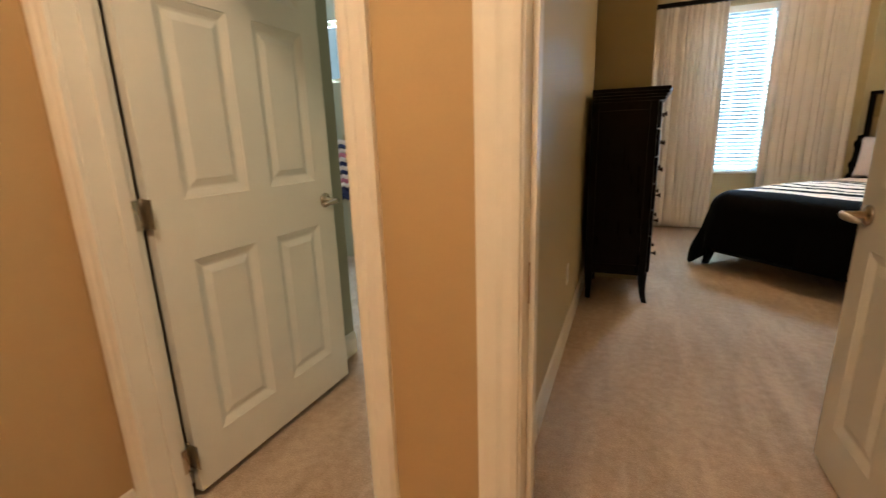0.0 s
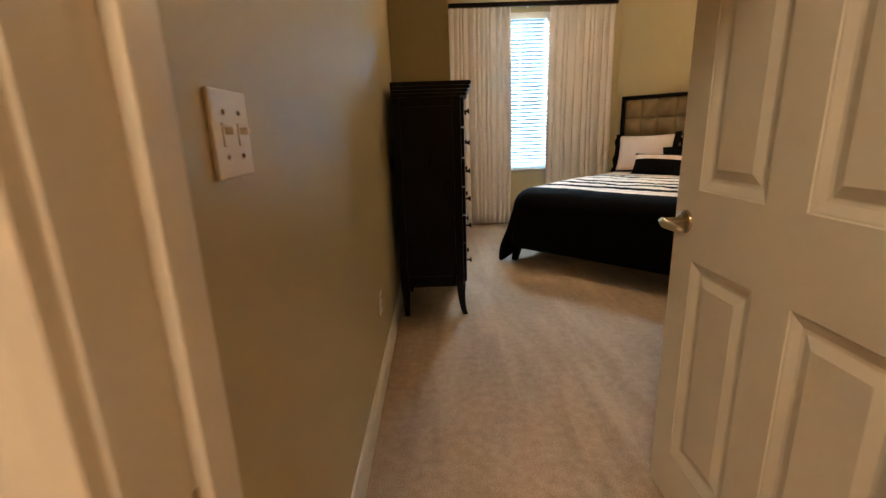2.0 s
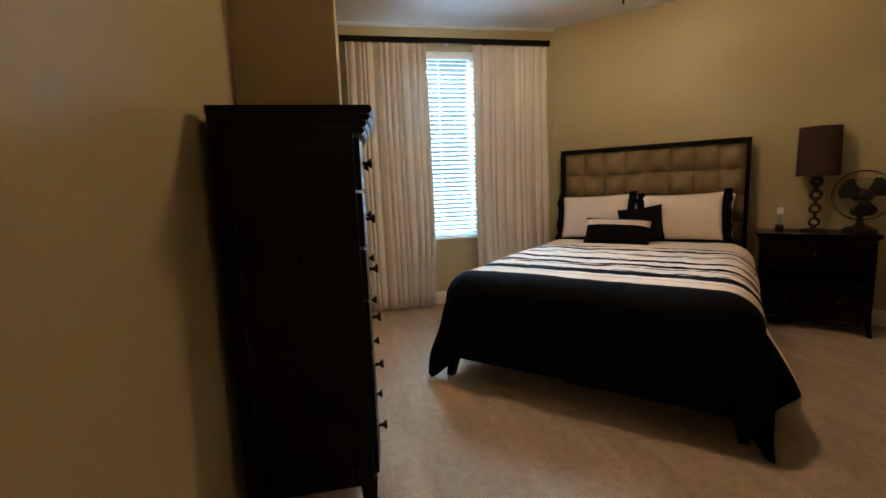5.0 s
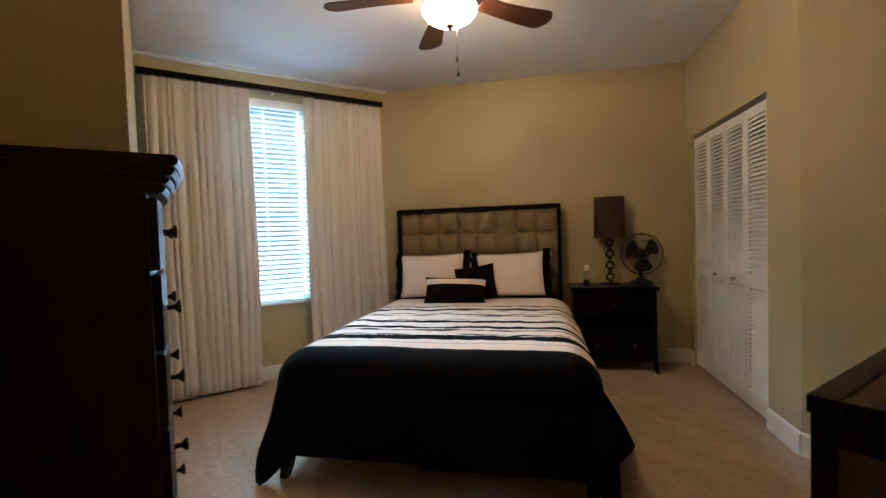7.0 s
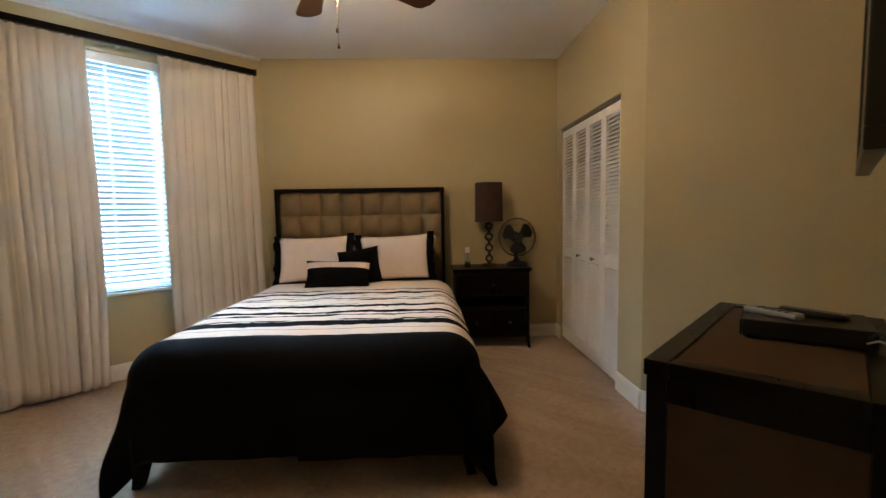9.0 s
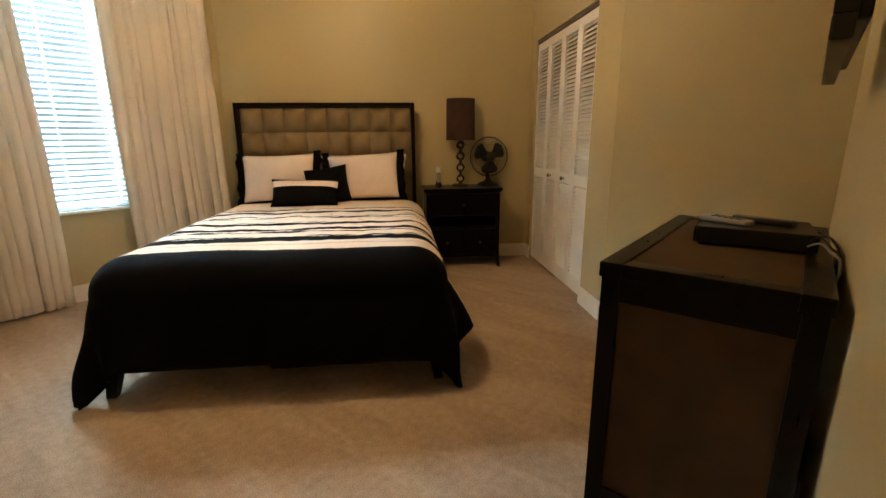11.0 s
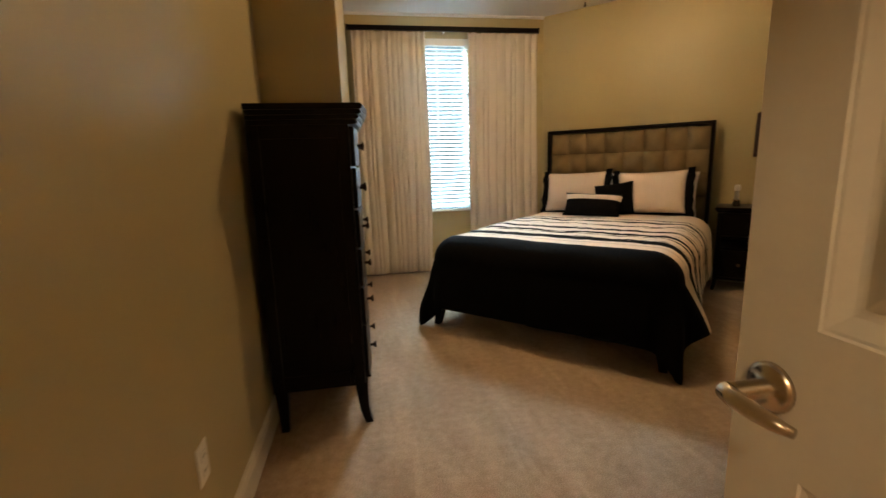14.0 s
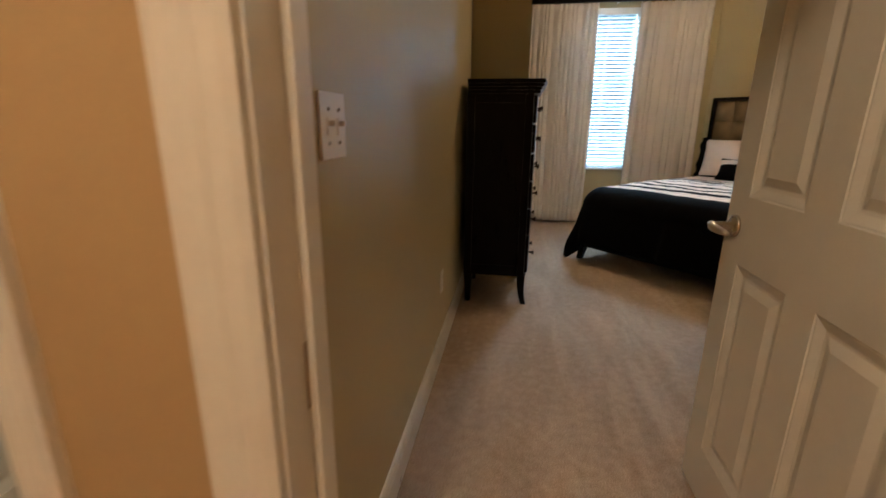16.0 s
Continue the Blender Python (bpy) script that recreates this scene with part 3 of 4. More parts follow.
def louvre_leaf(i, m, knob):
    lf = thing("louvre_door", m, "white louvred bifold closet door leaf, closed" + (" with a round knob" if knob else ""), "closet door", "bifold closet doors")
    w, st = leafw - 0.004, 0.042
    for a, b in ((0, st), (w - st, w)):
        part("stile", box(a, b, -0.028, 0, 0.03, 2.04, 0.002), CLOSET, lf)
    for c, e in ((0.03, 0.145), (0.845, 0.925), (1.975, 2.04)):
        part("rail", box(st, w - st, -0.027, -0.001, c, e, 0.002), CLOSET, lf)
    bm = box(st - 0.002, w - st + 0.002, -0.0195, 0.0195, -0.003, 0.003, 0.0015, 1)
    bm.transform(pose(0, -0.014, 0, -44, 0, 0))
    one = part("slat", bm, CLOSET, lf)
    zs = [0.160 + 0.0300 * k for k in range(23)] + [0.940 + 0.0300 * k for k in range(35)]
    one.location = (0, 0, zs[0])
    for z in zs[1:]:
        o = one.copy()
        scene.collection.objects.link(o)
        o.parent = lf
        o.location = (0, 0, z)
    if knob:
        part("knob", lathe(((0, 0), (0.008, 0), (0.007, 0.012), (0.016, 0.020), (0.017, 0.026), (0.010, 0.032), (0, 0.033)), 16, pose(w / 2, 0, 0.885, -90, 0, 0)), NICKEL, lf, "small nickel knob", True)
    return lf


for i in range(4):
    # each leaf folds a little out of the plane, as shut bifolds do
    louvre_leaf(i, CW @ pose(0.350 + leafw * i + 0.002, -0.016, 0, 0, 0, 0), (0, 1, -1, 0)[i])

# ---- bed ----
BED = pose(4.50, 6.75, 0, 0, 0, -45)
TOP = 0.668
bed = thing("bed", BED, "dark wooden queen bed with a tufted taupe headboard", "bed")
for a, b, c, e in ((-0.80, -0.765, 0.02, 1.53), (0.765, 0.80, 0.02, 1.53), (-0.765, 0.765, 1.495, 1.53), (-0.765, 0.765, 0.30, 0.36)):
    part("headboard_frame", box(a, b, 0.0, 0.085, c, e, 0.005), DARK, bed)
part("headboard_back", box(-0.765, 0.765, 0.05, 0.08, 0.36, 1.495, 0), DARK, bed)


def tuft():
    w, h = 0.191, 0.2195
    bm = bmesh.new()
    n = 8
    g = []
    for j in range(n + 1):
        row = []
        for i in range(n + 1):
            a, b = 2 * i / n - 1, 2 * j / n - 1
            puff = ((1 - abs(a) ** 2.2) * (1 - abs(b) ** 2.2)) ** 0.85
            row.append(bm.verts.new((a * w / 2, -0.070 * puff, b * h / 2)))
        g.append(row)
    for a, b in zip(g, g[1:]):
        for i in range(n):
            bm.faces.new((a[i], a[i + 1], b[i + 1], b[i]))
    return bm


t0 = part("tufted_square", tuft(), LINEN, bed, "taupe upholstered tuft", True)
for r in range(5):
    for c in range(8):
        o = t0 if not (r or c) else t0.copy()
        if o is not t0:
            scene.collection.objects.link(o)
            o.parent = bed
        o.location = (-0.6694 + 0.19125 * c, 0.048, 1.385 - 0.2205 * r)
for s in (-1, 1):
    part("side_rail", box(min(s * 0.775, s * 0.80), max(s * 0.775, s * 0.80), -2.17, 0, 0.16, 0.34, 0.004), DARK, bed)
    leg = bmesh.new()
    prev = None
    for z, wd, off in ((0.36, 0.035, 0), (0.18, 0.034, 0), (0.09, 0.028, 0.006), (0.0, 0.022, 0.020)):
        cur = [leg.verts.new((s * (0.775 + off) + i * wd, -2.165 - off + j * wd, z)) for i, j in ((-1, -1), (1, -1), (1, 1), (-1, 1))]
        if prev:
            for i in range(4):
                leg.faces.new((prev[i], prev[(i + 1) % 4], cur[(i + 1) % 4], cur[i]))
        else:
            leg.faces.new(cur)
        prev = cur
    leg.faces.new(prev)
    part("leg", leg, DARK, bed)
    part("leg", box(s * 0.76 - 0.02, s * 0.76 + 0.02, -0.06, -0.02, 0, 0.3, 0.003), DARK, bed)
part("foot_rail", box(-0.775, 0.775, -2.19, -2.16, 0.12, 0.34, 0.004), DARK, bed)
part("mattress", box(-0.765, 0.765, -2.13, -0.01, 0.34, TOP - 0.035, 0.06, 4), COTTON, bed, "white mattress", True)


def duvet():
    W, L, R, dside, dfoot = 0.685, 2.065, 0.175, 0.545, 0.60
    rnd = random.Random(5)
    nx, ny = 110, 130
    us = [-(W + dside) + 2 * (W + dside) * i / nx for i in range(nx + 1)]
    vs = [0.30 + (L + dfoot - 0.30) * j / ny for j in range(ny + 1)]
    g = []
    for q in vs:
        row = []
        for p in us:
            a = max(abs(p) - W, 0.0)
            b = max(q - L, 0.0)
            s = 1 if p > 0 else -1
            r = math.hypot(a, b)
            px, py = max(-W, min(W, p)), min(q, L)
            out = drop = 0.0
            if r > 0:
                arc = min(r / R, math.pi / 2)
                rest = max(0.0, r - R * math.pi / 2)
                out, drop = R * math.sin(arc), R * (1 - math.cos(arc)) + rest
                ang = math.atan2(b, a)
                corner = math.sin(2 * ang)
                along = q if b < 1e-6 else p * 2 + 7
                fold = 0.5 + 0.5 * math.sin(along * 9.0 + 1.3 * math.tanh(p * 4) + 1.5 * math.sin(along * 2.3))
                out += rest * (0.015 + 0.09 * fold * (0.35 + 0.65 * corner)) + rest * 0.10 * corner * math.sin(ang * 8 + (0.9 if s > 0 else 2.0))
                out += 0.07 * math.sin(min(1, rest / 0.4) * math.pi / 2) * (0.3 + max(0.0, min(1.0, (q - 1.3) / 0.5)) * (0.7 + 1.3 * math.exp(-((q - 2.02) / 0.17) ** 2) if s > 0 else 0.1))
                out += 0.02 * corner * math.sin(min(1, rest / 0.35) * math.pi / 2)
                px += s * out * a / r
                py += out * b / r
            z = TOP - drop
            crown = (1 - (px / 0.95) ** 4) * 0.012
            lump = noise.noise(Vector((p * 3.1, q * 3.1, 0.3))) * 0.008 + noise.noise(Vector((p * 9, q * 9, 2.3))) * 0.003
            if 0.66 < q < 1.9:
                lump += 0.0055 * math.sin(q * 2 * math.pi / 0.145 + 2.2 * noise.noise(Vector((p * 5, q * 2, 7)))) * min(1, (q - 0.66) * 6) + 0.004 * noise.noise(Vector((p * 26, q * 26, 5)))
            z += (crown + lump) * max(0.0, 1 - r / 0.25)
            px += lump * 0.8 * min(1, r * 4)
            row.append((px, -py, max(0.012, z)))
        g.append(row)
    cut = next(j for j, q in enumerate(vs) if q > 2.06)
    whole = thing("duvet", BED, "white duvet with ruffled black stripes and wide black foot", "duvet")
    for name, j0, j1, material, label in (("striped_panel", 0, cut, DUVET, "white cotton with ruffled black stripes"), ("foot_panel", cut, ny, BLACK, "plain black cotton foot panel")):
        bm = bmesh.new()
        lay = bm.loops.layers.uv.new("sheet")
        v = {(i, j): bm.verts.new(g[j][i]) for j in range(j0, j1 + 1) for i in range(nx + 1)}
        for j in range(j0, j1):
            for i in range(nx):
                k4 = ((i, j), (i + 1, j), (i + 1, j + 1), (i, j + 1))
                f = bm.faces.new([v[k] for k in k4])
                for lp, (ii, jj) in zip(f.loops, k4):
                    lp[lay].uv = (us[ii], vs[jj])
        ob = part(name, bm, material, whole, label, True)
        so = ob.modifiers.new("thickness", "SOLIDIFY")
        so.thickness, so.offset = 0.02, -1


duvet()


def pillow_mesh(w, h, t, pinch=0.06, seg=18):
    """A stuffed cushion in the xz plane, thickness along y, corners drawn out."""
    bm = bmesh.new()
    sides = []
    for s in (-1, 1):
        g = []
        for j in range(seg + 1):
            row = []
            for i in range(seg + 1):
                a, b = 2 * i / seg - 1, 2 * j / seg - 1
                puff = max(0.0, (1 - abs(a) ** 2.4) * (1 - abs(b) ** 2.4)) ** 0.5
                k = 1 - pinch * (1 - abs(a) ** 2) * abs(b) ** 3
                kx = 1 - pinch * (1 - abs(b) ** 2) * abs(a) ** 3
                edge = max(abs(a), abs(b)) > 0.999
                row.append((a * w / 2 * kx, s * t / 2 * puff + 0.006 * puff * noise.noise(Vector((a * 2.2, b * 2.2, s + w))), b * h / 2 * k, edge))
            g.append(row)
        sides.append(g)
    edge_v = {}
    vv = []
    for s, g in enumerate(sides):
        rows2 = []
        for j in range(seg + 1):
            r2 = []
            for i in range(seg + 1):
                x, y, z, e = g[j][i]
                if e:
                    if (i, j) not in edge_v:
                        edge_v[i, j] = bm.verts.new((x, 0, z))
                    r2.append(edge_v[i, j])
                else:
                    r2.append(bm.verts.new((x, y, z)))
            rows2.append(r2)
        vv.append(rows2)
    for rows2 in vv:
        for j in range(seg):
            for i in range(seg):
                bm.faces.new((rows2[j][i], rows2[j][i + 1], rows2[j + 1][i + 1], rows2[j + 1][i]))
    return bm


def sham(u, v, z, w, h, lean, label, tilt_=0.0):
    m = BED @ pose(u, v, z, lean, tilt_, 0) @ pose(0, 0, h / 2)
    ob = tagged(part("pillow", pillow_mesh(w - 0.10, h - 0.03, 0.17), COTTON, None, "", True), label, "pillow", "pillows on the bed")
    ob.matrix_world = m
    for s in (-1, 1):
        bm = bmesh.new()
        g = []
        for j in range(13):
            b = 2 * j / 12 - 1
            xin = (w - 0.10) / 2 * (1 - 0.06 * (1 - b * b)) - 0.012
            xout = w / 2 * (1 - 0.03 * (1 - b * b)) + 0.006 * math.sin(j * 2.1)
            zz = b * h / 2 * 1.02
            g.append([bm.verts.new((s * x, 0.02 * math.sin(j * 1.3 + s) * k - 0.004, zz)) for k, x in ((0, xin), (0.5, (xin + xout) / 2), (1, xout))])
        for a, b in zip(g, g[1:]):
            for i in range(2):
                bm.faces.new((a[i], a[i + 1], b[i + 1], b[i]))
        fl = part("flange", bm, BLACK, ob, "black side flange", True)
        so = fl.modifiers.new("thickness", "SOLIDIFY")
        so.thickness = 0.012
    piping = [((w - 0.11) / 2 * (k / 10 - 1), -0.012, -(h - 0.03) / 2 * (1 - 0.05 * (1 - (k / 10 - 1) ** 2)) - 0.002) for k in range(21)]
    part("piping", tube(piping, 0.008, 8), BLACK, ob, "black bottom piping", True)
    return ob


def plain_pillow(u, v, z, w, h, t, lean, material, label, roll=0.0, turn=0.0):
    ob = tagged(part("pillow", pillow_mesh(w, h, t), material, None, "", True), label, "pillow", "pillows on the bed")
    ob.matrix_world = BED @ pose(u, v, z, lean, 0, turn) @ pose(0, 0, h / 2, 0, roll, 0)
    return ob


for u in (-0.36, 0.36):
    plain_pillow(u, -0.13, TOP - 0.01, 0.70, 0.42, 0.16, -10, COTTON, "plain white pillow leaning on the headboard")
sham(-0.388, -0.29, TOP, 0.73, 0.445, -14, "white pillow sham with black side flanges", -1.5)
sham(0.340, -0.29, TOP, 0.73, 0.445, -14, "white pillow sham with black side flanges", -2.0)
plain_pillow(0.03, -0.44, TOP + 0.005, 0.36, 0.33, 0.13, -22, BLACK, "square black throw pillow leaning on the shams", -9)
lum = plain_pillow(-0.135, -0.565, TOP + 0.005, 0.54, 0.24, 0.13, -26, BLACK, "black lumbar pillow with a white band", 1.5, 2)
bm = pillow_mesh(0.545, 0.244, 0.136)
bmesh.ops.delete(bm, geom=[f for f in bm.faces if not 0.040 < f.calc_center_median().z < 0.092], context="FACES")
part("band", bm, COTTON, lum, "white cotton band", True)

# ---- nightstand and what stands on it ----
NS = BED @ pose(1.228, 0.01, 0) @ Matrix.Diagonal((0.98, 1, 0.982, 1))
ns = thing("nightstand", NS, "dark espresso nightstand with an open shelf and two drawers", "nightstand")
part("top", box(-0.375, 0.375, -0.225, 0.195, 0.745, 0.772, 0.006), DARK, ns)
part("top_moulding", box(-0.36, 0.36, -0.212, 0.19, 0.728, 0.745, 0.004), DARK, ns)
for s in (-1, 1):
    part("side_panel", box(min(s * 0.33, s * 0.348), max(s * 0.33, s * 0.348), -0.19, 0.185, 0.11, 0.728, 0.002), DARK, ns)
part("back_panel", box(-0.33, 0.33, 0.17, 0.185, 0.11, 0.728, 0), DARK, ns)
part("shelf", box(-0.33, 0.33, -0.19, 0.17, 0.385, 0.403, 0.002), DARK, ns)
part("shelf", box(-0.33, 0.33, -0.19, 0.17, 0.490, 0.508, 0.002), DARK, ns)
part("apron", box(-0.33, 0.33, -0.19, -0.17, 0.10, 0.125, 0.002), DARK, ns)
for c, e, kn in ((0.514, 0.722, (0.0,)), (0.130, 0.380, (-0.16, 0.16))):
    dr = part("drawer", box(-0.325, 0.325, -0.203, -0.185, c, e, 0.004), DARK, ns)
    for x in kn:
        part("knob", lathe(((0, 0), (0.006, 0), (0.005, 0.012), (0.014, 0.020), (0.015, 0.026), (0.008, 0.030), (0, 0.031)), 14, pose(x, -0.203, (c + e) / 2, 90, 0, 0)), BRONZE, dr, "small bronze knob", True)
for sx in (-1, 1):
    for sy, y in ((-1, -0.185), (1, 0.165)):
        lg = bmesh.new()
        prev = None
        for z, wd, off in ((0.72, 0.020, 0), (0.14, 0.020, 0), (0.07, 0.017, 0.006), (0.0, 0.014, 0.018)):
            cur = [lg.verts.new((sx * (0.333 + off) + i * wd, y + (-off if sy < 0 else 0) + j * wd, z)) for i, j in ((-1, -1), (1, -1), (1, 1), (-1, 1))]
            if prev:
                for i in range(4):
                    lg.faces.new((prev[i], prev[(i + 1) % 4], cur[(i + 1) % 4], cur[i]))
            else:
                lg.faces.new(cur)
            prev = cur
        lg.faces.new(prev)
        part("leg", lg, DARK, ns)

LAMP = BED @ pose(1.235, 0.05, 0.7585)
tl = thing("table_lamp", LAMP, "unlit table lamp of dark stacked rings with brown drum shade", "table lamp")
part("base", lathe(((0, 0), (0.085, 0), (0.085, 0.010), (0.070, 0.018), (0.020, 0.024), (0.012, 0.04), (0, 0.041)), 28), BRONZE, tl, "", True)
zz = 0.04
for i, (r, ax) in enumerate(((0.030, 0), (0.026, 90), (0.032, 0), (0.026, 90), (0.032, 0), (0.026, 90), (0.028, 0))):
    part("ring", ring(r, 0.0105 + 0.0012 * max(0, i - 2), pose(0, 0, zz + r, 90, 0, ax), 24, 8), BRONZE, tl, "", True)
    zz += 2 * r - 0.004
part("stem", tube([(0, 0, zz - 0.01), (0, 0, 0.52)], 0.007, 10), BRONZE, tl, "", True)
sh_bm = lathe(((0.137, 0.432), (0.132, 0.806), (0.129, 0.806), (0.134, 0.432), (0.137, 0.432)), 40)
shade = part("shade", sh_bm, SHADE, tl, "brown linen drum shade", True)
part("spider", tube([(-0.13, 0, 0.78), (0.13, 0, 0.78)], 0.002, 6), BRONZE, tl)

TF = BED @ pose(1.507, 0.055, 0.7585, 0, 0, 8)
tf = thing("table_fan", TF, "black desk fan with a round wire cage, standing still", "fan")
part("base", lathe(((0, 0), (0.105, 0), (0.108, 0.012), (0.085, 0.030), (0.035, 0.045), (0.022, 0.075), (0, 0.076)), 30), BLACKPL, tf, "", True)
part("neck", tube([(0, 0.01, 0.07), (0, 0.02, 0.13), (0, 0.045, 0.20)], [0.020, 0.016, 0.016], 12), BLACKPL, tf, "", True)
part("motor", lathe(((0, -0.06), (0.03, -0.055), (0.05, -0.03), (0.052, 0.02), (0.035, 0.05), (0, 0.055)), 24, pose(0, 0.055, 0.275, 90, 0, 0)), BLACKPL, tf, "", True)
cage = bmesh.new()
cm = pose(0, -0.02, 0.275, 90, 0, 0)
for r, z, th in ((0.186, 0.0, 0.0045), (0.180, 0.032, 0.0018), (0.180, -0.032, 0.0018), (0.12, 0.05, 0.0013), (0.045, 0.058, 0.002), (0.12, -0.045, 0.0013)):
    ring(r, th, cm @ pose(0, 0, z), 40, 5, cage)
for i in range(48):
    a = 2 * math.pi * i / 48
    tube([cm @ Vector((r * math.cos(a), r * math.sin(a), z)) for r, z in ((0.04, 0.058), (0.12, 0.050), (0.172, 0.036), (0.186, 0.0), (0.172, -0.036), (0.05, -0.05))], 0.0009, 4, False, cage)
part("cage", cage, BLACKPL, tf, "black wire cage")
part("hub", lathe(((0, 0.064), (0.038, 0.062), (0.042, 0.055), (0, 0.05)), 20, cm), BLACKPL, tf, "", True)
for i in range(3):
    bm = bmesh.new()
    g = []
    for r in (0.03, 0.06, 0.10, 0.14, 0.158):
        half = 0.62 if r < 0.15 else 0.42
        row = []
        for k in range(7):
            a = radians(120 * i + 32) + half * (k / 3 - 1)
            row.append(bm.verts.new(cm @ Vector((r * math.cos(a), r * math.sin(a), 0.014 * (k / 3 - 1) + 0.01))))
        g.append(row)
    for a, b in zip(g, g[1:]):
        for k in range(6):
            bm.faces.new((a[k], a[k + 1], b[k + 1], b[k]))
    bl = part("blade", bm, BLACKPL, tf, "", True)
    so = bl.modifiers.new("thickness", "SOLIDIFY")
    so.thickness = 0.003

bt = thing("bottle", BED @ pose(1.01, -0.06, 0.7585), "slim silver-grey bottle with a white cap and dark base", "bottle")
part("base", lathe(((0, 0), (0.030, 0), (0.032, 0.008), (0.030, 0.034), (0.024, 0.044), (0, 0.045)), 24), BLACKPL, bt, "glossy black base", True)
part("collar", lathe(((0.0235, 0.044), (0.0265, 0.046), (0.0265, 0.056), (0.022, 0.060), (0, 0.060)), 24), NICKEL, bt, "bright metal collar", True)
part("body", lathe(((0, 0.058), (0.021, 0.058), (0.0215, 0.070), (0.0180, 0.105), (0.0165, 0.140), (0, 0.142)), 24), GREYPL, bt, "", True)
part("cap", lathe(((0, 0.140), (0.0205, 0.140), (0.0225, 0.146), (0.0225, 0.182), (0.018, 0.192), (0, 0.194)), 24), CLOSET, bt, "white cap", True)

# ---- tall bow-front chest ----
CH = thing("chest_of_drawers", pose(0, 0, 0), "tall dark espresso bow-front chest with six drawers", "chest of drawers")
CY0, CY1, CXB, CXF, BOW = 4.490, 5.020, 1.425, 1.848, 0.018


def front_x(y, off=0.0):
    t = (y - CY0) / (CY1 - CY0) * 2 - 1
    return CXF + off + BOW * (1 - t * t)


def bow_slab(y0, y1, z0, z1, x_back, off, n=14, lip=0.0):
    """A slab with a bowed front; x_back may be None for a thin front of even thickness."""
    bm = bmesh.new()
    g = []
    for i in range(n + 1):
        y = y0 + (y1 - y0) * i / n
        xf = front_x(y, off)
        xb = x_back if x_back is not None else xf - 0.02
        g.append([bm.verts.new(p) for p in ((xb, y, z0), (xf - lip, y, z0), (xf, y, z0 + lip), (xf, y, z1 - lip), (xf - lip, y, z1), (xb, y, z1))])
    for a, b in zip(g, g[1:]):
        for k in range(6):
            bm.faces.new((a[k], a[(k + 1) % 6], b[(k + 1) % 6], b[k]))
    bm.faces.new(g[0])
    bm.faces.new(g[-1])
    return bm


part("body", bow_slab(CY0, CY1, 0.205, 1.400, CXB, -0.012), DARK, CH)
for i, (c, e, ov) in enumerate(((1.388, 1.408, 0.008), (1.408, 1.426, 0.018), (1.426, 1.446, 0.030), (1.446, 1.470, 0.038))):
    part("crown_moulding", bow_slab(CY0 - ov, min(CY1 + ov, 5.045), c, e, CXB + 0.005, ov + 0.018, 18, 0.007), DARK, CH)
for s in (0, 1):
    y = CY0 if not s else CY1
    for a, b, c, e in ((CXB, CXB + 0.05, 0.25, 1.388), (CXF - 0.06, CXF - 0.012, 0.25, 1.388), (CXB + 0.05, CXF - 0.06, 1.333, 1.388), (CXB + 0.05, CXF - 0.06, 0.22, 0.28)):
        if not s:
            part("side_frame", box(a, b, y - 0.008, y, c, e, 0.002), DARK, CH)
DZ = (0.225, 0.490, 0.672, 0.850, 1.027, 1.210, 1.385)
KZ = (0.345, 0.582, 0.760, 0.937, 1.115, 1.305)
for k in range(6):
    dr = part("drawer", bow_slab(CY0 + 0.022, CY1 - 0.022, DZ[k] + 0.005, DZ[k + 1] - 0.005, None, 0.006, 14, 0.004), DARK, CH)
    for y in (CY0 + 0.135, CY1 - 0.135):
        part("knob", lathe(((0, 0), (0.007, 0), (0.006, 0.014), (0.009, 0.018), (0.017, 0.026), (0.017, 0.030), (0, 0.032)), 14, pose(front_x(y, 0.006), y, KZ[k], 0, 90, 0)), BRONZE, dr, "bronze knob", True)
for x, y, sx, sy in ((CXB + 0.03, CY0 + 0.042, 0, -1), (CXB + 0.03, CY1 - 0.03, 0, 1), (CXF - 0.03, CY0 + 0.042, 1, -1), (CXF - 0.03, CY1 - 0.03, 1, 1)):
    lg = bmesh.new()
    prev = None
    for z, wd, off in ((0.225, 0.030, 0), (0.15, 0.025, 0.001), (0.08, 0.021, 0.006), (0.03, 0.018, 0.016), (0.0, 0.018, 0.026)):
        cur = [lg.verts.new((x + sx * off + i * wd, y + sy * off * 0.4 + j * wd, z)) for i, j in ((-1, -1), (1, -1), (1, 1), (-1, 1))]
        if prev:
            for i in range(4):
                lg.faces.new((prev[i], prev[(i + 1) % 4], cur[(i + 1) % 4], cur[i]))
        else:
            lg.faces.new(cur)
        prev = cur
    lg.faces.new(prev)
    part("leg", lg, DARK, CH)

# ---- media console, box, remote, cables, television ----
mc = thing("media_console", pose(3.15, 3.20, 0), "dark wood media cabinet with brown leather inset panels", "cabinet")
CL, CD, CHT = 1.01, 0.525, 0.86
part("top_panel", box(0.062, CL - 0.062, 0.062, CD - 0.062, CHT - 0.03, CHT - 0.006, 0), INLAY, mc, "brown leather inset top")
for a, b, c, e in ((0, CL, 0, 0.065), (0, CL, CD - 0.065, CD), (0, 0.065, 0.065, CD - 0.065), (CL - 0.065, CL, 0.065, CD - 0.065)):
    part("top_frame", box(a, b, c, e, CHT - 0.045, CHT, 0.005), DARK, mc)
for x in (0.008, CL - 0.060):
    for y in (0.006, CD - 0.058):
        part("post", box(x, x + 0.052, y, y + 0.052, 0, CHT - 0.045, 0.004), DARK, mc)
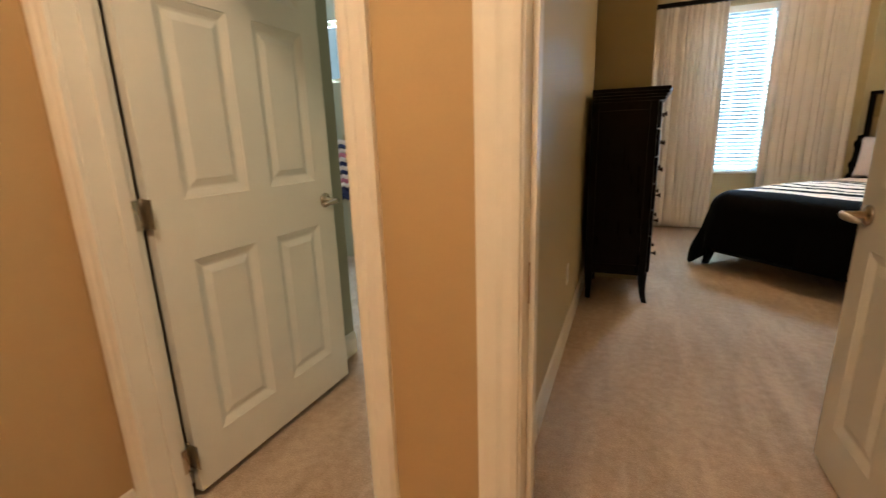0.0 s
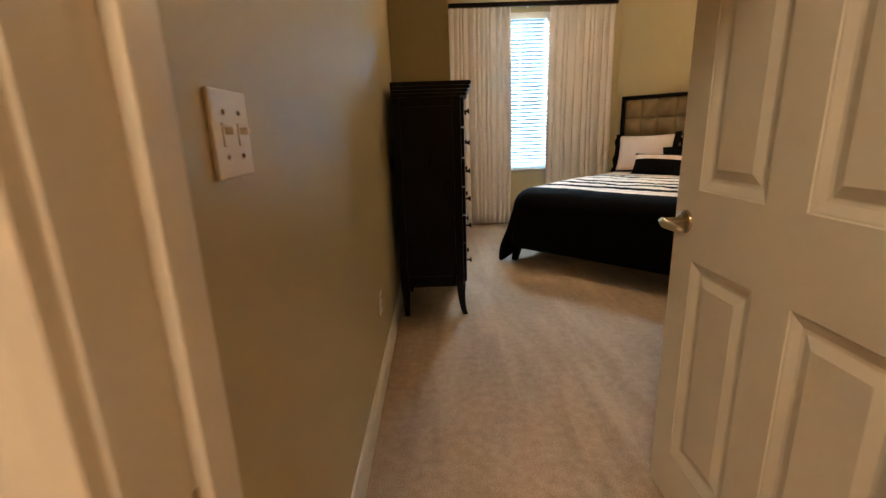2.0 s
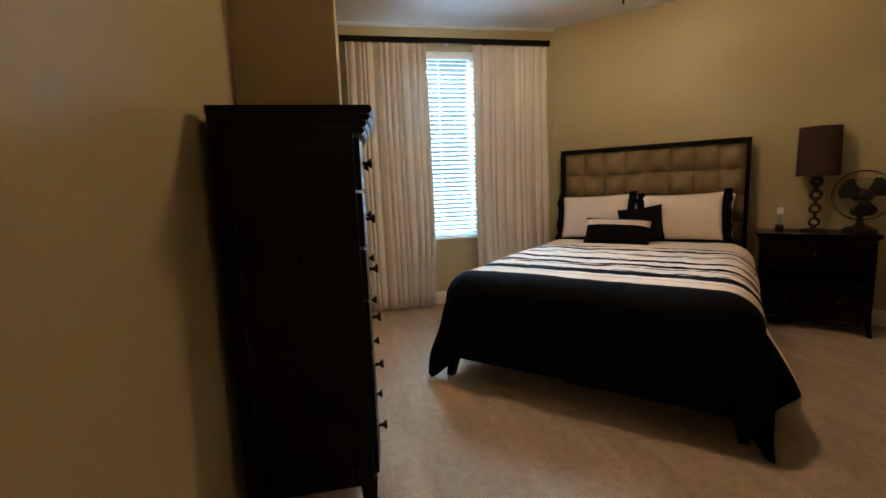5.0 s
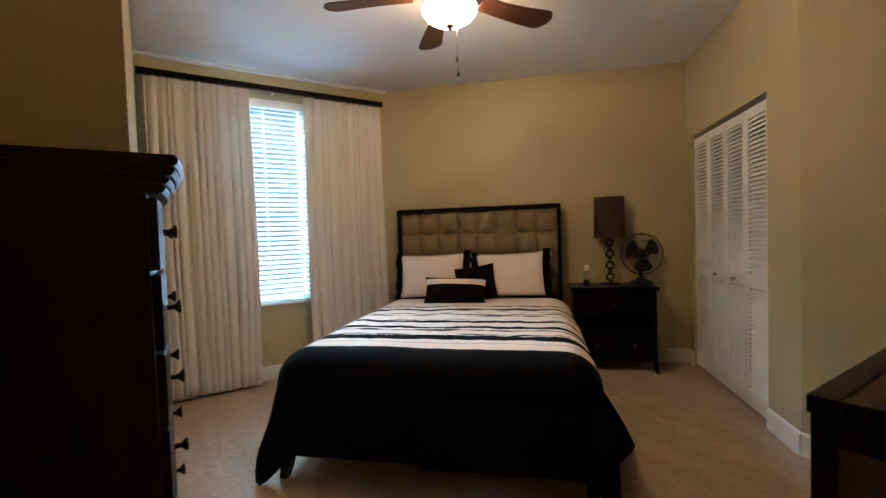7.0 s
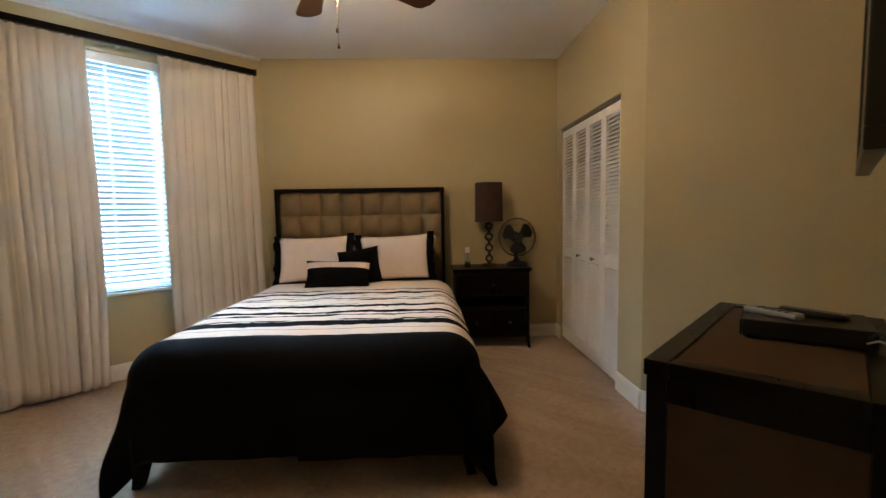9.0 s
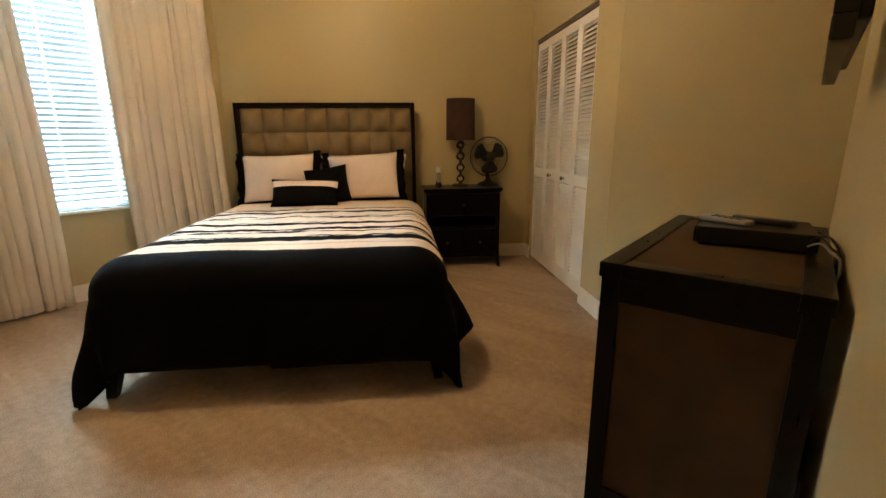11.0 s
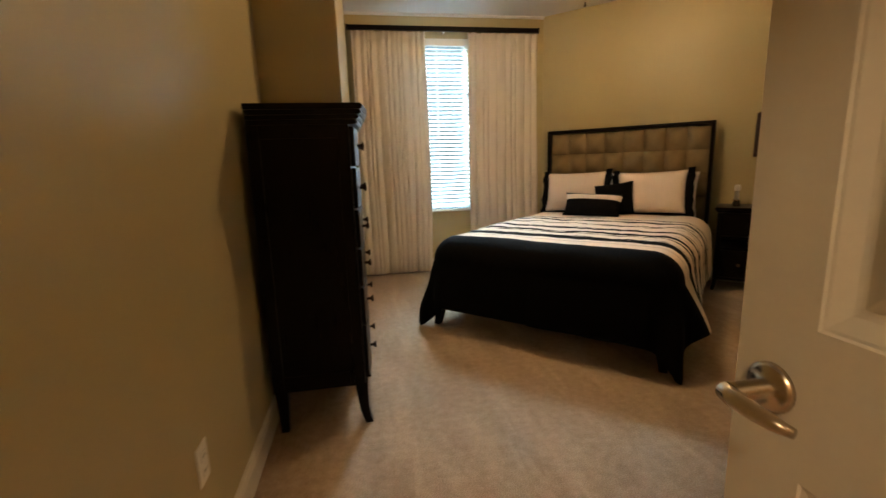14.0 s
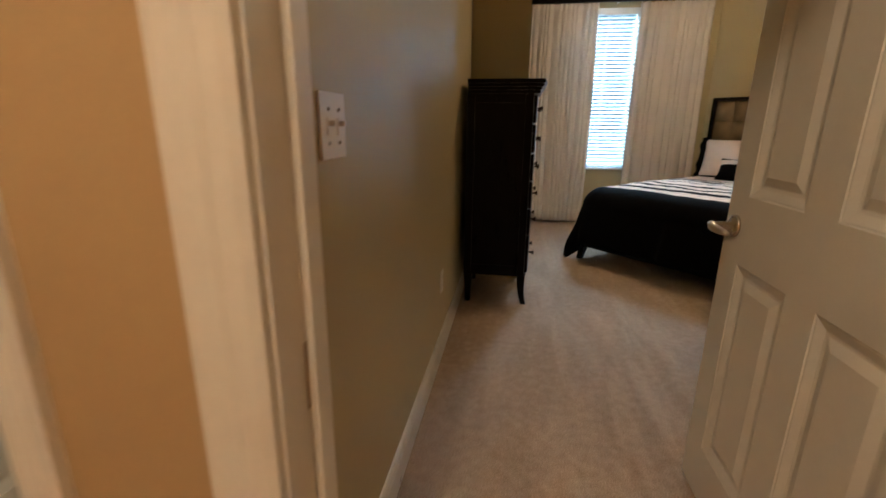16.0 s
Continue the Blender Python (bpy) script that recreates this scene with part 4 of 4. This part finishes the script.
for x in (0.012, CL - 0.036):
    part("end_rail", box(x, x + 0.024, 0.058, CD - 0.058, 0.745, CHT - 0.045, 0.002), DARK, mc)
    part("end_rail", box(x, x + 0.024, 0.058, CD - 0.058, 0.04, 0.11, 0.002), DARK, mc)
    part("end_panel", box(x + 0.008, x + 0.018, 0.058, CD - 0.058, 0.11, 0.745, 0), INLAY, mc, "brown leather end panel")
part("back_panel", box(0.058, CL - 0.06, 0.012, 0.024, 0.05, CHT - 0.045, 0), DARK, mc)
part("floor_panel", box(0.03, CL - 0.03, 0.03, CD - 0.03, 0.05, 0.07, 0), DARK, mc)
for i in range(2):
    x0 = 0.062 + i * 0.444
    dr = part("drawer", box(x0, x0 + 0.440, CD - 0.03, CD - 0.008, 0.66, 0.80, 0.004), DARK, mc)
    for x in (x0 + 0.06, x0 + 0.38):
        part("knob", lathe(((0, 0), (0.006, 0), (0.005, 0.012), (0.014, 0.02), (0.014, 0.026), (0, 0.028)), 14, pose(x, CD - 0.008, 0.73, -90, 0, 0)), BRONZE, dr, "bronze knob", True)
    part("cabinet_door", box(x0, x0 + 0.440, CD - 0.03, CD - 0.008, 0.08, 0.652, 0.004), DARK, mc)

cb = thing("cable_box", pose(3.70, 3.41, CHT - 0.006, 0, 0, 6), "black set-top cable box on the media cabinet", "cable box")
part("case", box(-0.10, 0.16, -0.165, 0.16, 0.008, 0.062, 0.004), BLACKPL, cb)
part("front_panel", box(-0.098, 0.158, 0.160, 0.166, 0.010, 0.060, 0.002), GLOSS, cb)
for x in (-0.08, 0.14):
    for y in (-0.14, 0.14):
        part("foot", lathe(((0, 0), (0.012, 0), (0.012, 0.009), (0, 0.009)), 12, pose(x, y, 0)), BLACKPL, cb)
rm = thing("remote_control", pose(3.70, 3.49, CHT + 0.056, 0, 0, 62), "silver-grey remote control lying on the cable box", "remote control")
part("shell", box(-0.085, 0.085, -0.024, 0.024, 0.0, 0.02, 0.008, 3), GREYPL, rm, "", True)
for i in range(5):
    for j in range(3):
        part("button", box(-0.055 + 0.022 * i, -0.043 + 0.022 * i, -0.016 + 0.012 * j, -0.008 + 0.012 * j, 0.0195, 0.0225, 0.001), BLACKPL, rm)
r2 = thing("remote_control", pose(3.76, 3.39, CHT + 0.056, 0, 0, 75), "black remote control lying on the cable box", "remote control")
part("shell", box(-0.09, 0.09, -0.024, 0.024, 0.0, 0.02, 0.008, 3), BLACKPL, r2, "", True)
for k, (x, mt, amp) in enumerate(((3.57, GREYPL, 0.03), (3.62, BLACKPL, 0.06), (3.66, BLACKPL, 0.035), (3.72, BLACKPL, 0.05))):
    pts = [(x, 3.262, CHT + 0.03), (x - 0.03, 3.235, CHT + 0.035 + amp * 0.4), (x - 0.07 - 0.02 * k, 3.21, CHT + amp), (x - 0.10 - 0.01 * k, 3.190, CHT + 0.012), (x - 0.02, 3.190, CHT - 0.10), (x + 0.25, 3.191, 0.55), (x + 0.30, 3.191, 0.32)]
    dense = []
    for i in range(len(pts) - 1):
        for t in range(5):
            p0, p1, p2, p3 = [Vector(pts[max(0, min(len(pts) - 1, i + q))]) for q in (-1, 0, 1, 2)]
            u = t / 5
            dense.append(0.5 * ((2 * p1) + (p2 - p0) * u + (2 * p0 - 5 * p1 + 4 * p2 - p3) * u * u + (3 * p1 - p0 - 3 * p2 + p3) * u ** 3))
    tagged(part("cable", tube(dense, 0.0035, 6), mt, None, "", True), "thin cable running from the cable box down behind the cabinet", "cable", "cables")

tv = thing("television", pose(3.56, 3.17, 1.38), "black flat television on a wall bracket over the cabinet", "television")
part("wall_plate", box(-0.12, 0.12, 0.0, 0.02, 0.18, 0.42, 0.003), BLACKPL, tv)
part("arm", box(-0.04, 0.04, 0.02, 0.075, 0.26, 0.34, 0.004), BLACKPL, tv)
part("back_shell", box(-0.44, 0.44, 0.072, 0.10, 0.04, 0.56, 0.012, 3), BLACKPL, tv)
for a, b, c, e in ((-0.50, 0.50, 0, 0.045), (-0.50, 0.50, 0.575, 0.60), (-0.50, -0.472, 0.045, 0.575), (0.472, 0.50, 0.045, 0.575)):
    part("bezel", box(a, b, 0.095, 0.132, c, e, 0.005), BLACKPL, tv)
part("screen", box(-0.472, 0.472, 0.10, 0.126, 0.045, 0.575, 0), GLOSS, tv, "dark glossy screen")

# ---- ceiling fan ----
cf = thing("ceiling_fan", pose(FAN[0], FAN[1], 0), "five-blade ceiling fan with walnut blades and a lit glass bowl", "ceiling fan")
part("canopy", lathe(((0, H), (0.125, H), (0.128, H - 0.012), (0.118, H - 0.030), (0, H - 0.032)), 32), BRONZE, cf, "", True)
part("motor_housing", lathe(((0, 2.752), (0.10, 2.750), (0.138, 2.725), (0.141, 2.69), (0.130, 2.630), (0.085, 2.607), (0.079, 2.573), (0, 2.572)), 32), BRONZE, cf, "", True)
# fitter with a wide unseen pan, added to block the bowl's upward glow
part("fitter_glow_shield", lathe(((0, 2.574), (0.056, 2.572), (0.062, 2.557), (0.148, 2.555), (0.151, 2.549), (0, 2.5485)), 28), BRONZE, cf, "", True)
part("bowl", lathe(((0, 2.548), (0.138, 2.548), (0.155, 2.541), (0.157, 2.531), (0.149, 2.510), (0.127, 2.484), (0.090, 2.462), (0.048, 2.451), (0, 2.447)), 36), BOWL, cf, "lit alabaster glass bowl", True)
part("finial", lathe(((0, 2.449), (0.022, 2.447), (0.025, 2.441), (0.011, 2.430), (0.010, 2.421), (0, 2.416)), 16), BRONZE, cf, "", True)
for i in range(5):
    ang = 139 + 72 * i
    m = pose(0, 0, 2.622, 0, 0, ang)
    ir = part("blade_iron", box(0.11, 0.27, -0.025, 0.025, -0.006, 0.004, 0.003, 2, m), BRONZE, cf)
    bm = bmesh.new()
    n = 16
    top = []
    for k in range(n + 1):
        u = k / n
        x = 0.215 + 0.515 * u
        hw = 0.054 + 0.036 * u ** 1.3
        if u > 0.86:
            hw *= math.sqrt(max(0.02, 1 - ((u - 0.86) / 0.145) ** 2))
        skew = 0.012 * math.sin(math.pi * u)
        row = []
        for s in (-1, -0.4, 0.4, 1):
            y = s * hw + skew
            row.append(bm.verts.new(m @ Vector((x, y, -0.008 - y * 0.21))))
        top.append(row)
    for a, b in zip(top, top[1:]):
        for q in range(3):
            bm.faces.new((a[q], a[q + 1], b[q + 1], b[q]))
    bl = part("blade", bm, BLADE, cf, "walnut blade")
    so = bl.modifiers.new("thickness", "SOLIDIFY")
    so.thickness = 0.006
for x, y, zb in ((0.023, -0.023, 2.24), (0.051, 0.006, 2.172)):
    one = part("pull_chain", tube([(x, y, 2.555), (x, y, zb + 0.03)], 0.0016, 6), NICKEL, cf)
    part("fob", lathe(((0, zb + 0.032), (0.004, zb + 0.03), (0.006, zb + 0.02), (0.007, zb + 0.004), (0, zb)), 12, pose(x, y, 0)), BRONZE, one, "bronze pull fob", True)

# ---- switches and outlets ----
sw = thing("light_switch", pose(1.39, 2.386, 1.186), "ivory double light switch plate on the bedroom wall", "light switch")
part("plate", box(0, 0.007, -0.058, 0.058, -0.060, 0.060, 0.003), PLASTIC, sw)
for y in (-0.024, 0.024):
    part("toggle", box(0.006, 0.020, y - 0.005, y + 0.005, 0.0, 0.010, 0.002, 2), PLASTIC, sw)
    part("toggle_bezel", box(0.006, 0.009, y - 0.009, y + 0.009, -0.016, 0.016, 0.001), PLASTIC, sw)
    for z in (-0.030, 0.030):
        part("screw", lathe(((0, 0), (0.004, 0), (0.003, 0.0015), (0, 0.002)), 10, pose(0.007, y, z, 0, 90, 0)), NICKEL, sw)


def outlet(m):
    o = thing("wall_outlet", m, "white duplex electrical outlet low on the wall", "outlet", "wall outlets")
    part("plate", box(0, 0.006, -0.036, 0.036, -0.058, 0.058, 0.003), CLOSET, o)
    for z in (-0.022, 0.022):
        r = part("socket", box(0.005, 0.0085, -0.016, 0.016, z - 0.014, z + 0.014, 0.003), CLOSET, o)
        for y in (-0.006, 0.006):
            part("slot", box(0.008, 0.0092, y - 0.001, y + 0.001, z - 0.003, z + 0.006, 0), BLACKPL, r)
    return o


outlet(pose(1.39, 3.73, 0.41))

# ---- guest room ----
gw = tagged(new("window_2"), "white framed guest room window", "window", kind="structure")
for a, b, c, e in ((-1.50, -1.46, 1.75, 2.3), (-0.89, -0.85, 1.75, 2.3), (-1.46, -0.89, 1.75, 1.79), (-1.46, -0.89, 2.26, 2.3)):
    part("window_frame", box(a, b, 5.10, 5.15, c, e, 0.003), WHITE, gw)
gc = thing("hanging_garment", pose(-0.93, 5.04, 0), "navy, white and pink striped garment hanging on the guest room wall", "garment")
for k in range(14):
    z0 = 0.62 + 0.042 * k
    bm = bmesh.new()
    g = []
    for i in range(17):
        x = -0.22 + 0.44 * i / 16
        y = -0.03 + 0.016 * math.sin(i * 1.4 + k * 0.1)
        zig = 0.010 * math.sin(i * 2.2)
        g.append([bm.verts.new((x, y, z0 + zig)), bm.verts.new((x, y, z0 + 0.042 + zig))])
    for a, b in zip(g, g[1:]):
        bm.faces.new((a[0], a[1], b[1], b[0]))
    st_ = part("stripe", bm, (NAVY, COTTON, NAVY, COTTON, PINK, COTTON)[k % 6] if k > 2 else NAVY, gc, "", True)
    so = st_.modifiers.new("thickness", "SOLIDIFY")
    so.thickness = 0.004
part("hook", tube([(0, -0.005, 1.26), (0, -0.03, 1.26), (0, -0.03, 1.2)], 0.005, 8), NICKEL, gc)
